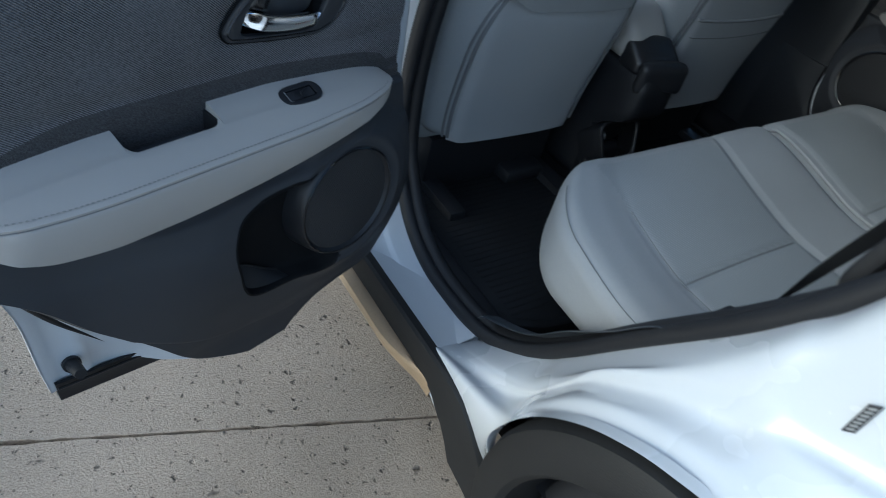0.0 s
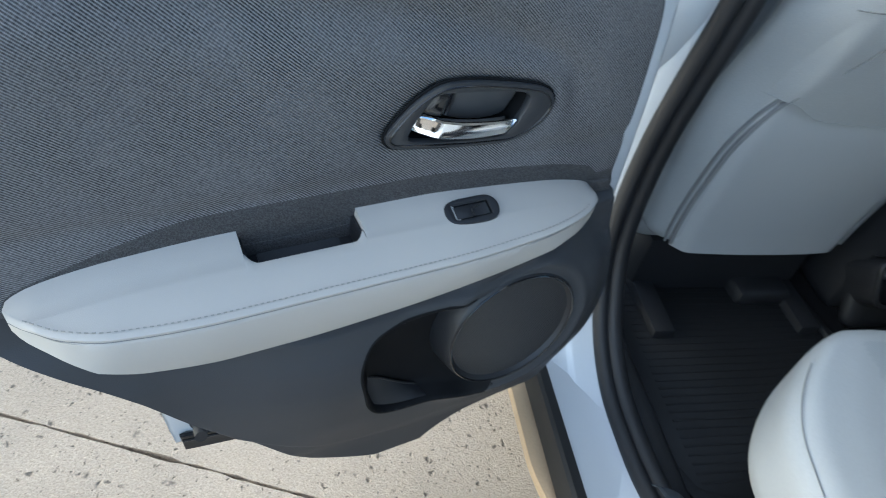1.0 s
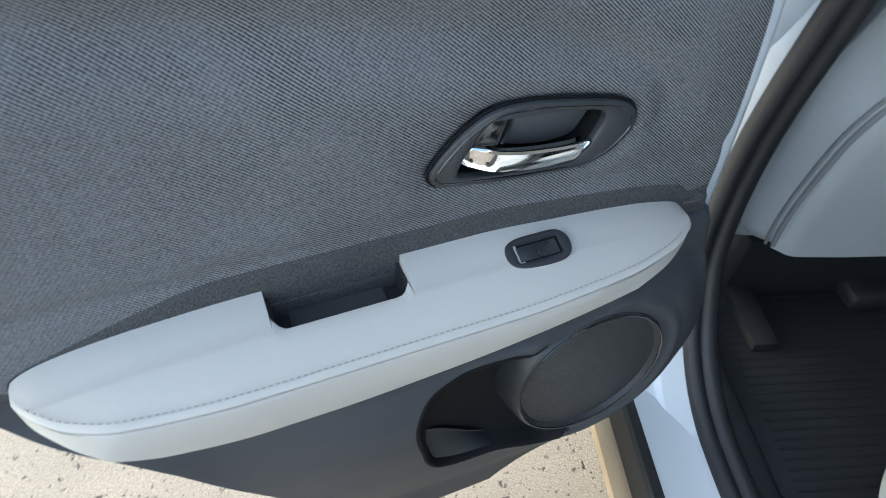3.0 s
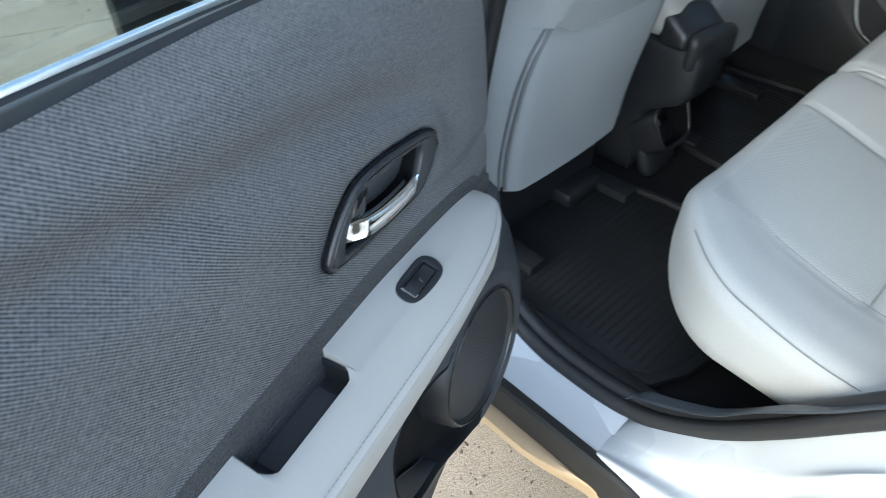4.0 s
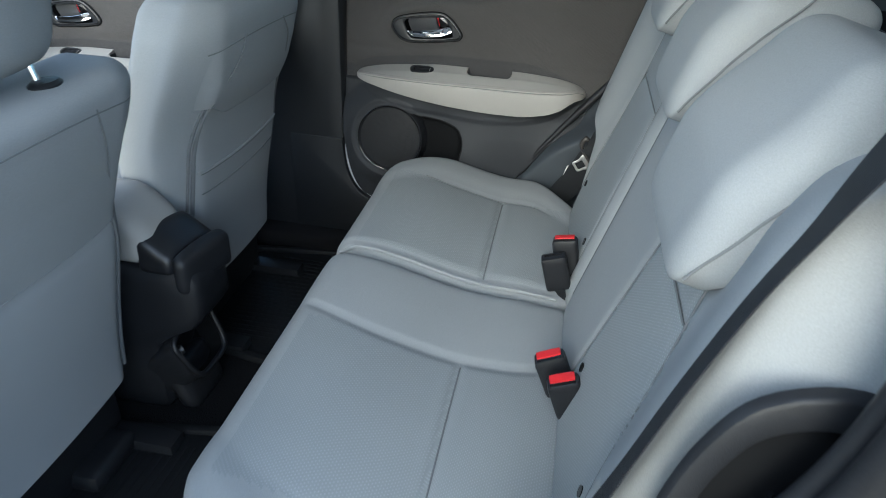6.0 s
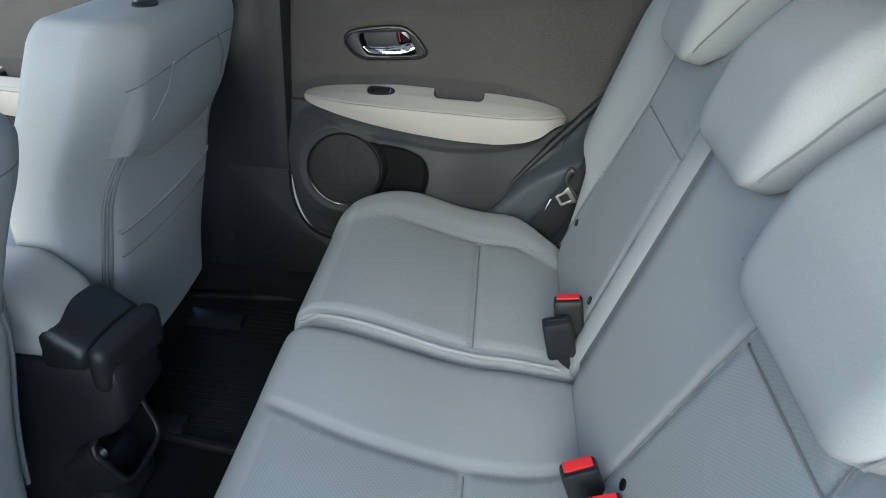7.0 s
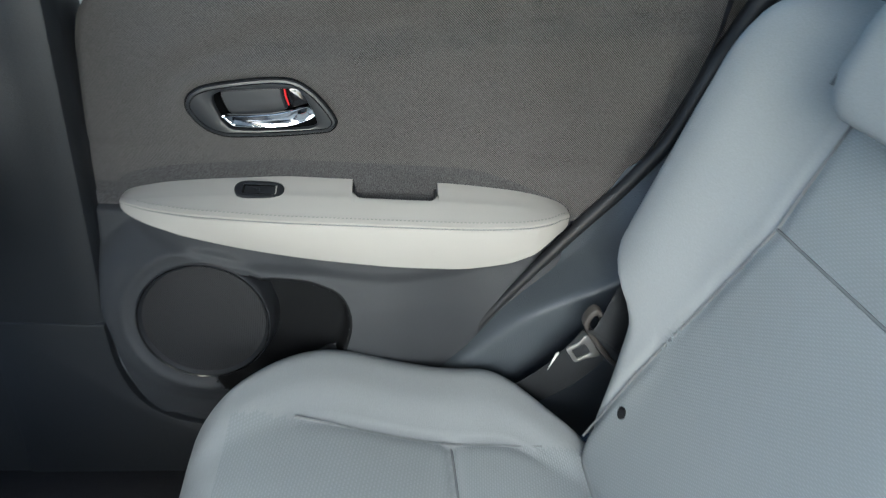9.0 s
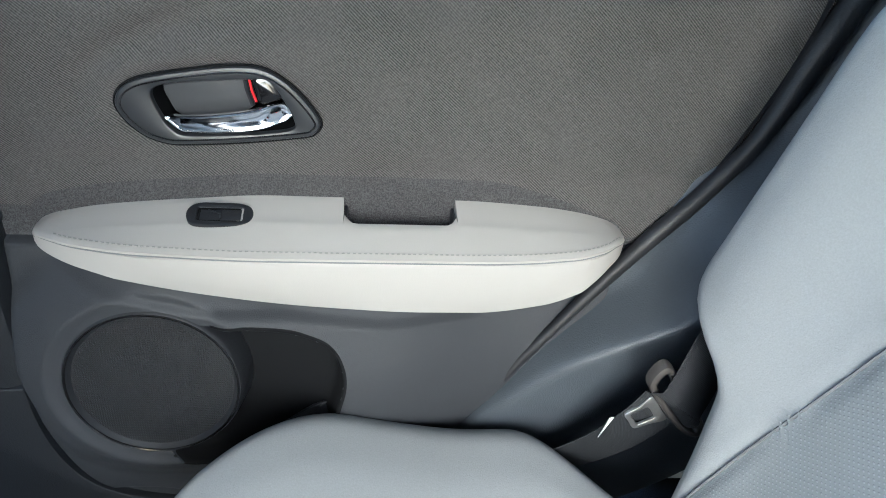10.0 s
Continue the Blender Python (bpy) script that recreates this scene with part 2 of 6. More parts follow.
M = dict(
    white=mat("white car paint", (0.50, 0.525, 0.55), 0.28, vary=0.02, coat=0.9, scale=3),
    jamb=mat("white jamb paint", (0.52, 0.545, 0.57), 0.30, vary=0.04, coat=0.6, scale=4),
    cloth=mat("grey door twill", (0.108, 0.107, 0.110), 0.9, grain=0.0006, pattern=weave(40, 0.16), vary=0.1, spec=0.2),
    # same cloth on the right door, its dimmer light put into the tone
    cloth_right=mat("grey door twill, mirrored weave, dimmer light in colour", (0.073, 0.070, 0.068), 0.9, grain=0.0006, pattern=weave(-40, 0.42), vary=0.1, spec=0.2),
    band=mat("dark fine-grained door edge", (0.062, 0.061, 0.062), 0.9, grain=0.0006, pattern=speckle, vary=0.1, spec=0.15),
    bezel=mat("satin charcoal handle surround", (0.020, 0.0215, 0.0245), 0.36, grain=0.00008, grain_scale=900, vary=0.05),
    plate=mat("satin grey recess plate", (0.048, 0.050, 0.054), 0.42, vary=0.05),
    lower=mat("charcoal grained plastic", (0.032, 0.034, 0.038), 0.55, spec=0.25, grain=0.0003, grain_scale=900, vary=0.08),
    black=mat("black plastic", (0.014, 0.0148, 0.017), 0.45, spec=0.35, grain=0.0002, grain_scale=700),
    # near-black for shaded recesses, the shade put into the colour; also the cargo cover
    pocket=mat("matte near-black plastic and recess shade", (0.006, 0.0063, 0.007), 0.8, spec=0.1),
    trimsoft=mat("dark satin plastic", (0.012, 0.0125, 0.0145), 0.4, grain=0.0001, grain_scale=900),
    satin=mat("satin bright moulding", (0.75, 0.76, 0.76), 0.3, 1.0),
    gloss=mat("gloss black plastic", (0.008, 0.008, 0.009), 0.12),
    rubber=mat("black rubber", (0.012, 0.0126, 0.0145), 0.5, vary=0.2, grain=0.0003, grain_scale=300, spec=0.35),
    vinyl=mat("pale grey stitched vinyl", (0.335, 0.322, 0.300), 0.6, spec=0.3, grain=0.00012, grain_scale=1100, vary=0.03),
    thread=mat("grey thread", (0.23, 0.225, 0.215), 0.9),
    chrome=mat("chrome", (0.82, 0.83, 0.85), 0.07, 1.0, vary=0.03, rough_vary=0.4),
    steel=mat("zinc plated steel", (0.50, 0.50, 0.50), 0.42, 1.0),
    grille=mat("speaker mesh", (0.014, 0.0145, 0.016), 0.45, pattern=mesh_holes, grain=0.0008),
    seat=mat("light grey seat cloth", (0.285, 0.295, 0.30), 0.95, pattern=knit, grain=0.0003, vary=0.05, spec=0.15),
    seatdot=mat("light grey dotted seat cloth", (0.28, 0.295, 0.302), 0.95, pattern=dotted, grain=0.0002, vary=0.04, spec=0.15),
    seam=mat("seam shadow thread", (0.15, 0.155, 0.16), 0.95),
    hard=mat("light grey seat panel", (0.30, 0.31, 0.315), 0.6, grain=0.0002, grain_scale=900, vary=0.04),
    carpet=mat("black carpet", (0.011, 0.011, 0.012), 1.0, grain=0.002, grain_scale=500, vary=0.3, spec=0.1),
    mat_rubber=mat("black floor mat rubber", (0.012, 0.0128, 0.0142), 0.55, grain=0.0004, grain_scale=400, vary=0.25, spec=0.25),
    belt=mat("black seat belt webbing", (0.016, 0.0175, 0.020), 0.7, spec=0.3, pattern=webbing, grain=0.0005),
    red=mat("red release button", (0.55, 0.02, 0.025), 0.4),
    trim=mat("dark blue-grey trim plastic", (0.047, 0.054, 0.063), 0.40, grain=0.0004, grain_scale=600, vary=0.1),
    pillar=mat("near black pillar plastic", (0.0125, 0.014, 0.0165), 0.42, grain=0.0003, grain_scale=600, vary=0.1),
    concrete=mat("pitted concrete", (0.30, 0.25, 0.195), 0.9, pattern=pitted, grain=0.005, vary=0.22, scale=2.2, grain_scale=160, spec=0.2),
    yellow=mat("yellow road paint", (0.62, 0.48, 0.06), 0.8, vary=0.2, grain=0.001, grain_scale=150),
    dirt=mat("dark joint dirt", (0.018, 0.016, 0.015), 1.0, vary=0.4, grain=0.004, grain_scale=90),
    tan_reflection=mat("tan sill strip, ground reflection in colour", (0.30, 0.22, 0.135), 0.6, 0.2, vary=0.2),
    clad=mat("black wheel arch cladding", (0.012, 0.0122, 0.0125), 0.6, spec=0.3, grain=0.0004, grain_scale=500, vary=0.15),
    lining=mat("light grey headliner", (0.66, 0.66, 0.64), 0.95, grain=0.0005),
    paper=mat("black label", (0.02, 0.02, 0.022), 0.6),
    ink=mat("label print", (0.20, 0.21, 0.21), 0.6),
    grip=mat("dark brown-grey belt plastic", (0.045, 0.041, 0.038), 0.4, vary=0.08),
    green=mat("green switch mark", (0.1, 0.55, 0.3), 0.5),
)
glass = bpy.data.materials.new("tinted glass")
glass.use_nodes = True
gp = glass.node_tree.nodes["Principled BSDF"]
gp.inputs["Base Color"].default_value = (0.40, 0.47, 0.45, 1)
gp.inputs["Transmission Weight"].default_value = 1.0
gp.inputs["Roughness"].default_value = 0.0
gp.inputs["IOR"].default_value = 1.45
M["glass"] = glass


# ---- shapes: each gives (vertices, faces) ----
def clamp(v, a=0.0, b=1.0):
    return a if v < a else b if v > b else v


def ease(v, a=0.0, b=1.0):
    v = clamp((v - a) / (b - a))
    return v * v * (3 - 2 * v)


def curve(pairs):
    """A smooth function through pairs of (where, value)."""
    pairs = sorted(pairs)
    rise = [(fb - fa) / (b - a) for (a, fa), (b, fb) in zip(pairs, pairs[1:])]
    lean = [rise[0]] + [0.0 if p * q <= 0 else 2 * p * q / (p + q) for p, q in zip(rise, rise[1:])] + [rise[-1]]

    def f(v):
        if v <= pairs[0][0]:
            return pairs[0][1]
        for i in range(len(pairs) - 1):
            (a, fa), (b, fb) = pairs[i], pairs[i + 1]
            if v <= b:
                t = (v - a) / (b - a)
                return fa * (1 + 2 * t) * (1 - t) ** 2 + fb * t * t * (3 - 2 * t) + (b - a) * t * (1 - t) * (lean[i] * (1 - t) - lean[i + 1] * t)
        return pairs[-1][1]

    return f


def smooth(points, n=6, closed=False):
    """A rounded line through points (Catmull-Rom)."""
    pts = [Vector(p) for p in points]
    out, k = [], len(pts)
    for i in range(k if closed else k - 1):
        a, b, c, d = (pts[(i + j) % k] if closed else pts[min(max(i + j, 0), k - 1)] for j in (-1, 0, 1, 2))
        for s in range(n):
            t = s / n
            out.append(0.5 * (2 * b + (c - a) * t + (2 * a - 5 * b + 4 * c - d) * t * t + (3 * b - a - 3 * c + d) * t**3))
    if not closed:
        out.append(pts[-1])
    return out


def grid(fn, us, vs, close_u=False):
    V = [tuple(fn(u, v)) for v in vs for u in us]
    n = len(us)
    F = []
    for j in range(len(vs) - 1):
        for i in range(n if close_u else n - 1):
            k = (i + 1) % n
            F.append((j * n + i, j * n + k, (j + 1) * n + k, (j + 1) * n + i))
    return V, F


def steps(a, b, n):
    return [a + (b - a) * i / n for i in range(n + 1)]


def shell(fn, us, vs, thick):
    """A sheet with a back: thick(u, v) is the offset of the back."""
    V, F = grid(fn, us, vs)
    n, k = len(us), len(vs)
    base = len(V)
    V = V + [tuple(Vector(fn(u, v)) + Vector(thick(u, v))) for v in vs for u in us]
    F = F + [tuple(base + i for i in reversed(f)) for f in F]
    rim = list(range(n)) + [j * n + n - 1 for j in range(1, k)] + [(k - 1) * n + i for i in range(n - 2, -1, -1)] + [j * n for j in range(k - 2, 0, -1)]
    for a, b in zip(rim, rim[1:] + rim[:1]):
        F.append((b, a, base + a, base + b))
    return V, F


def loft(loops, cap=True, closed=False):
    n = len(loops[0])
    V = [tuple(p) for lp in loops for p in lp]
    F = []
    k = len(loops)
    for j in range(k if closed else k - 1):
        for i in range(n):
            a, b = (i + 1) % n, (j + 1) % k
            F.append((j * n + i, j * n + a, b * n + a, b * n + i))
    if cap and not closed:
        F += [tuple(range(n - 1, -1, -1)), tuple((k - 1) * n + i for i in range(n))]
    return V, F


def tube(points, r, sides=8, closed=False, squash=None):
    """A round bar along points; r may be a function of 0..1."""
    P = [Vector(p) for p in points]
    loops, up = [], Vector((0.13, 0.21, 0.97))
    for i, p in enumerate(P):
        a, b = (P[i - 1], P[(i + 1) % len(P)]) if closed else (P[max(i - 1, 0)], P[min(i + 1, len(P) - 1)])
        d = (b - a).normalized()
        s = d.cross(up)
        s = s.normalized() if s.length > 1e-4 else d.orthogonal().normalized()
        up = s.cross(d).normalized()
        rad = r(i / max(1, len(P) - 1)) if callable(r) else r
        sa, sb = squash or (1, 1)
        loops.append([p + rad * (sa * math.cos(2 * math.pi * k / sides) * s + sb * math.sin(2 * math.pi * k / sides) * up) for k in range(sides)])
    return loft(loops, True, closed)


def ribbon(points, across, width, thick):
    """A flat strap along points; across gives its width's direction at each point."""
    loops = []
    P = [Vector(p) for p in points]
    for i, p in enumerate(P):
        d = (P[min(i + 1, len(P) - 1)] - P[max(i - 1, 0)]).normalized()
        w = Vector(across(i / (len(P) - 1))).normalized()
        nrm = d.cross(w).normalized()
        w = nrm.cross(d).normalized() * width / 2
        h = nrm * thick / 2
        loops.append([p + w * 0.97 + h, p + w, p + w * 0.97 - h, p - w * 0.97 - h, p - w, p - w * 0.97 + h])
    return loft(loops)


def rbox(lo, hi, r, n, deform=None):
    """A rounded block between two corners, with n cells along each axis, passed through deform."""
    lo, hi = Vector(lo), Vector(hi)
    r = min(r, *((hi - lo) / 2.001))
    index, V, F = {}, [], []

    def put(key):
        if key not in index:
            p = Vector([lo[a] + (hi[a] - lo[a]) * key[a] / n[a] for a in range(3)])
            q = Vector([clamp(p[a], lo[a] + r, hi[a] - r) for a in range(3)])
            off = p - q
            out = q + off * (r / off.length) if off.length > 1e-9 else p
            index[key] = len(V)
            V.append(tuple(deform(*out)) if deform else tuple(out))
        return index[key]

    for a in range(3):
        b, c = (a + 1) % 3, (a + 2) % 3
        for side in (0, n[a]):
            for i in range(n[b]):
                for j in range(n[c]):
                    f = []
                    for di, dj in ((0, 0), (1, 0), (1, 1), (0, 1)):
                        key = [0, 0, 0]
                        key[a], key[b], key[c] = side, i + di, j + dj
                        f.append(put(tuple(key)))
                    F.append(tuple(f if side else reversed(f)))
    return V, F


def plate(outline, place, depth, bevel=0.002, hole=None):
    """A slab from a closed 2D outline; place(a, b, h) sets a point at height h over the support. With hole it is a ring."""

    def inset(line, d):
        out, k = [], len(line)
        area = sum(line[i][0] * line[(i + 1) % k][1] - line[(i + 1) % k][0] * line[i][1] for i in range(k))
        s = 1 if area > 0 else -1
        for i in range(k):
            t = Vector(line[(i + 1) % k]) - Vector(line[i - 1])
            t = t.normalized() if t.length else t
            out.append((line[i][0] - s * t[1] * d, line[i][1] + s * t[0] * d))
        return out

    line = [(p[0], p[1]) for p in outline]
    rows = [(line, 0.0), (line, depth - bevel), (inset(line, bevel * 0.3), depth - bevel * 0.3), (inset(line, bevel), depth)]
    if hole:
        inner = [(p[0], p[1]) for p in hole]
        rows += [(inset(inner, -bevel), depth), (inset(inner, -bevel * 0.3), depth - bevel * 0.3), (inner, depth - bevel), (inner, 0.0)]
    return loft([[place(a, b, h) for a, b in ln] for ln, h in rows], cap=not hole, closed=bool(hole))


def join(*shapes):
    V, F = [], []
    for v, f in shapes:
        k = len(V)
        V += list(v)
        F += [tuple(k + i for i in face) for face in f]
    return V, F


def part(name, shape, material, parent=None, label="", sharp=40, pick=None, kind="", category="", group=""):
    """Links a shape as ONE mesh object under parent. material may be a list, with pick(x, y, z) the slot at a face's middle."""
    V, F = shape
    me = bpy.data.meshes.new(name)
    me.from_pydata([tuple(v) for v in V], [], [tuple(f) for f in F])
    bm = bmesh.new()
    bm.from_mesh(me)
    bmesh.ops.recalc_face_normals(bm, faces=bm.faces)
    bm.to_mesh(me)
    bm.free()
    for m in material if isinstance(material, list) else [material]:
        me.materials.append(m)
    me.polygons.foreach_set("use_smooth", [True] * len(me.polygons))
    if pick:
        for poly in me.polygons:
            poly.material_index = pick(*poly.center)
    me.set_sharp_from_angle(angle=radians(sharp))
    ob = new(name, me)
    if parent:
        ob.parent = parent
    tagged(ob, label=label, kind=kind, category=category, group=group)
    return ob


def thing(name, label, category, at=(0, 0, 0), group="", kind=""):
    ob = new(name)
    ob.empty_display_size = 0.05
    ob.location = at
    return tagged(ob, label, category, group, kind)


# ---- ground: concrete slabs with joints, a painted stripe ----
slab_turn = Matrix.Translation((-1.945, 0.085, 0)) @ pose(0, 0, 0, 0, 0, -20)
ground = part("ground", grid(lambda u, v: (u, v, -0.03), [-400, -20, -6, -2, 2, 6, 20, 400], [-400, -20, -6, -2, 2, 6, 20, 400]), M["dirt"], kind="structure", label="dark bedding under pale concrete paving", category="ground")
SLAB = 2.6


def wavy(v, seed):
    return 0.004 * noise.noise((v * 9, seed, 0)) + 0.0035 * noise.noise((v * 30, seed, 3))


def slab(i, j):
    x0, y0 = i * SLAB + 0.0025, j * SLAB + 0.0025
    x1, y1 = x0 + SLAB - 0.005, y0 + SLAB - 0.005

    def edge(x, y, z):
        ex = min(x - x0, x1 - x) < 0.02
        ey = min(y - y0, y1 - y) < 0.02
        return (x + (wavy(y, i) if ex else 0), y + (wavy(x, j + 5) if ey else 0), z)

    return rbox((x0, y0, -0.1), (x1, y1, 0.0), 0.0025, (104, 104, 2), edge)


for i in range(-2, 3):
    for j in range(-3, 2):
        s = part("slab", slab(i, j), M["concrete"], ground)
        s.matrix_world = slab_turn
far = part("pavement", [join(*[((lambda a, b, c, d: ([(a, b, 0), (c, b, 0), (c, d, 0), (a, d, 0)], [(0, 1, 2, 3)]))(*q)) for q in ((-400, 2 * SLAB, 400, 400), (-400, -400, 400, -3 * SLAB), (-400, -3 * SLAB, -2 * SLAB, 2 * SLAB), (3 * SLAB, -3 * SLAB, 400, 2 * SLAB))])][0], M["concrete"], kind="structure", label="pale concrete paving reaching away", category="pavement")
far.matrix_world = slab_turn
stripe = part("painted_stripe", rbox((-0.17, -2.4, -0.002), (-0.012, -0.012, 0.003), 0.002, (4, 30, 1), lambda x, y, z: (x + wavy(y, 9), y, z)), M["yellow"], kind="structure", label="worn yellow painted line on the concrete", category="road marking")
stripe.matrix_world = slab_turn


# ---- rear doors: the trim is built for the closed door on the car's right and mirrored for the left ----
HINGE = (0.8217, -0.0118)
front_edge = curve([(0.300, -0.305), (0.32, -0.295), (0.345, -0.268), (0.365, -0.235), (0.378, -0.19), (0.392, -0.11), (0.405, -0.078), (0.43, -0.062), (0.5, -0.054), (0.6, -0.060), (0.7, -0.078), (0.76, -0.085), (0.85, -0.087), (0.95, -0.094), (0.98, -0.100), (1.0, -0.112), (1.02, -0.130), (1.04, -0.16), (1.052, -0.185), (1.062, -0.225)])
rear_edge = curve([(0.300, -0.33), (0.312, -0.36), (0.335, -0.405), (0.385, -0.475), (0.455, -0.53), (0.53, -0.597), (0.60, -0.650), (0.65, -0.712), (0.68, -0.750), (0.70, -0.762), (0.745, -0.778), (0.78, -0.796), (0.862, -0.868), (0.93, -0.903), (1.06, -0.950)])


def round_about(line, n=150):
    """n points of a closed line at even angles about the handle's middle."""
    c = Vector((-0.307, 0.864))
    ang = sorted((math.atan2(p[1] - c[1], (p[0] - c[0]) * 0.5), p[0], p[1]) for p in line)
    out = []
    for k in range(n):
        t = -math.pi + 2 * math.pi * k / n
        hi = next((i for i, q in enumerate(ang) if q[0] > t), 0)
        a, b = ang[hi - 1], ang[hi]
        ta, tb = a[0] - (2 * math.pi if hi == 0 and t < 0 else 0), b[0] + (2 * math.pi if hi == 0 and t > 0 else 0)
        f = clamp((t - ta) / (tb - ta + 1e-9))
        out.append((a[1] + (b[1] - a[1]) * f, a[2] + (b[2] - a[2]) * f))
    return out


SPEAKER, SPEAKER_R = (-0.227, 0.585), 0.080
bez_out = smooth([(-0.2165, 0.860), (-0.2185, 0.873), (-0.228, 0.8835), (-0.245, 0.891), (-0.28, 0.899), (-0.317, 0.905), (-0.345, 0.904), (-0.367, 0.891), (-0.384, 0.872), (-0.394, 0.856), (-0.3945, 0.848), (-0.390, 0.8415), (-0.380, 0.837), (-0.326, 0.829), (-0.275, 0.8245), (-0.256, 0.8250), (-0.238, 0.832), (-0.2245, 0.845)], 6, True)
bez_in = smooth([(-0.2480, 0.874), (-0.256, 0.8835), (-0.28, 0.888), (-0.307, 0.891), (-0.338, 0.8935), (-0.350, 0.891), (-0.363, 0.873), (-0.3715, 0.853), (-0.369, 0.845), (-0.350, 0.8405), (-0.318, 0.837), (-0.274, 0.8345), (-0.262, 0.841), (-0.2545, 0.853)], 5, True)
pocket_line = smooth([(-0.262, 0.650), (-0.300, 0.652), (-0.345, 0.646), (-0.380, 0.637), (-0.404, 0.626), (-0.417, 0.606), (-0.420, 0.580), (-0.414, 0.548), (-0.406, 0.514), (-0.390, 0.490), (-0.362, 0.480), (-0.31, 0.477), (-0.25, 0.480), (-0.20, 0.58)], 6, True)


bez_out, bez_in = [[(y, 0.862 + (z - 0.864) * 0.93) for y, z in round_about(ln)] for ln in (bez_out, bez_in)]


def inside(p, line):
    y, z, odd = p[0], p[1], False
    for i in range(len(line)):
        (y0, z0), (y1, z1) = line[i - 1][:2], line[i][:2]
        if (z0 > z) != (z1 > z) and y < (y1 - y0) * (z - z0) / (z1 - z0) + y0:
            odd = not odd
    return odd


def gap_to(p, line):
    best = 9.0
    for i in range(len(line)):
        ax, ay, bx, by = line[i - 1][0], line[i - 1][1], line[i][0], line[i][1]
        dx, dy = bx - ax, by - ay
        t = clamp(((p[0] - ax) * dx + (p[1] - ay) * dy) / (dx * dx + dy * dy + 1e-12))
        best = min(best, math.hypot(p[0] - ax - t * dx, p[1] - ay - t * dy))
    return best


CREASE = smooth([(-1.0, 1.06), (-0.70, 1.03), (-0.57, 1.012), (-0.47, 0.996), (-0.38, 0.982), (-0.32, 0.970), (-0.262, 0.948), (-0.206, 0.908), (-0.16, 0.856), (-0.135, 0.805), (-0.128, 0.74)], 4)
crease_z = curve([(p[0], p[1]) for p in CREASE])


def beyond(y, z):
    """How far a point lies outside the soft crease that runs under the window and down before the handle."""
    best = 9.0
    for a, b in zip(CREASE, CREASE[1:]):
        dx, dy = b[0] - a[0], b[1] - a[1]
        t = clamp(((y - a[0]) * dx + (z - a[1]) * dy) / (dx * dx + dy * dy + 1e-12))
        best = min(best, math.hypot(y - a[0] - t * dx, z - a[1] - t * dy))
    return best if z > crease_z(y) else -best


def upper_x(y, z):
    """How far out the cloth lies: flat, rolling outwards to the window, with a soft ledge over the armrest."""
    out = beyond(y, z)
    near = gap_to((y, z), bez_out) if 0.79 < z < 0.94 and -0.44 < y < -0.17 else 1.0
    roll = 0.10 + 0.42 * ease(-y, 0.14, 0.34)
    x = 0.687 + roll * (out + math.sqrt(out * out + 0.00025)) / 2 + 0.015 * math.exp(-(((out + 0.022) / 0.026) ** 2)) * ease(z, 0.80, 0.92) * ease(near, 0.006, 0.035) + 0.008 * ease(z, 1.02, 1.05)
    x += 0.003 * math.exp(-(((z - 0.803) / 0.012) ** 2))
    x += 0.012 * ease(-y, 0.62, 0.9)
    d = near
    if d < 0.03:
        x += 0.008 if inside((y, z), bez_out) else 0.006 * (1 - d / 0.03) ** 2
    if inside((y, z), bez_in) or gap_to((y, z), bez_in) < 0.004:
        x += 0.05
    return x


lower_base = curve([(0.30, 0.652), (0.36, 0.6495), (0.39, 0.646), (0.42, 0.639), (0.50, 0.624), (0.56, 0.620), (0.60, 0.624), (0.63, 0.634), (0.655, 0.645), (0.68, 0.662), (0.76, 0.684)])


def lower_plain(y, z):
    x = lower_base(z) + 0.035 * ease(-y, 0.44, 0.62) * ease(z, 0.36, 0.5) + 0.03 * ease(y, -0.15, -0.05) * (1 - ease(z, 0.60, 0.74))
    r = math.hypot(y - SPEAKER[0], z - SPEAKER[1])
    x = 0.624 + (x - 0.624) * ease(r, 0.098, 0.16) - 0.003 * math.exp(-(((r - 0.104) / 0.007) ** 2))
    under = arm_bottom(y) - z if -0.7185 < y < -0.1235 else 1.0
    x += 0.007 * (1 - ease(under, 0.010, 0.020)) * ease(-y, 0.13, 0.16)
    return x + speaker_tilt(z) * (1 - ease(r, 0.10, 0.15)) + 0.005 * (1 - ease(z, fold_z(y) - 0.004, fold_z(y)))


def speaker_tilt(z):
    return 0.10 * clamp(z - SPEAKER[1], -0.11, 0.11)


fold_z = curve([(-0.60, 0.52), (-0.53, 0.475), (-0.45, 0.430), (-0.38, 0.404), (-0.31, 0.388), (-0.26, 0.390), (-0.18, 0.405), (-0.10, 0.40)])


# the sill trim's end beside the closed door: z, then y
FLANGE = [(0.368, -0.28), (0.374, -0.215), (0.386, -0.168), (0.406, -0.135), (0.434, -0.1135), (0.468, -0.1000), (0.500, -0.0930), (0.533, -0.0900), (0.560, -0.0890)]
flange_y = curve(FLANGE)


def lower_x(y, z):
    """The lower trim, pressed back behind the speaker and the pocket's bowl."""
    if math.hypot(y - SPEAKER[0], z - SPEAKER[1]) < SPEAKER_R + 0.004:
        return 0.645 + speaker_tilt(z)
    x = lower_plain(y, z)
    return x + 0.05 if inside((y, z), pocket_line) and gap_to((y, z), pocket_line) > 0.001 else x


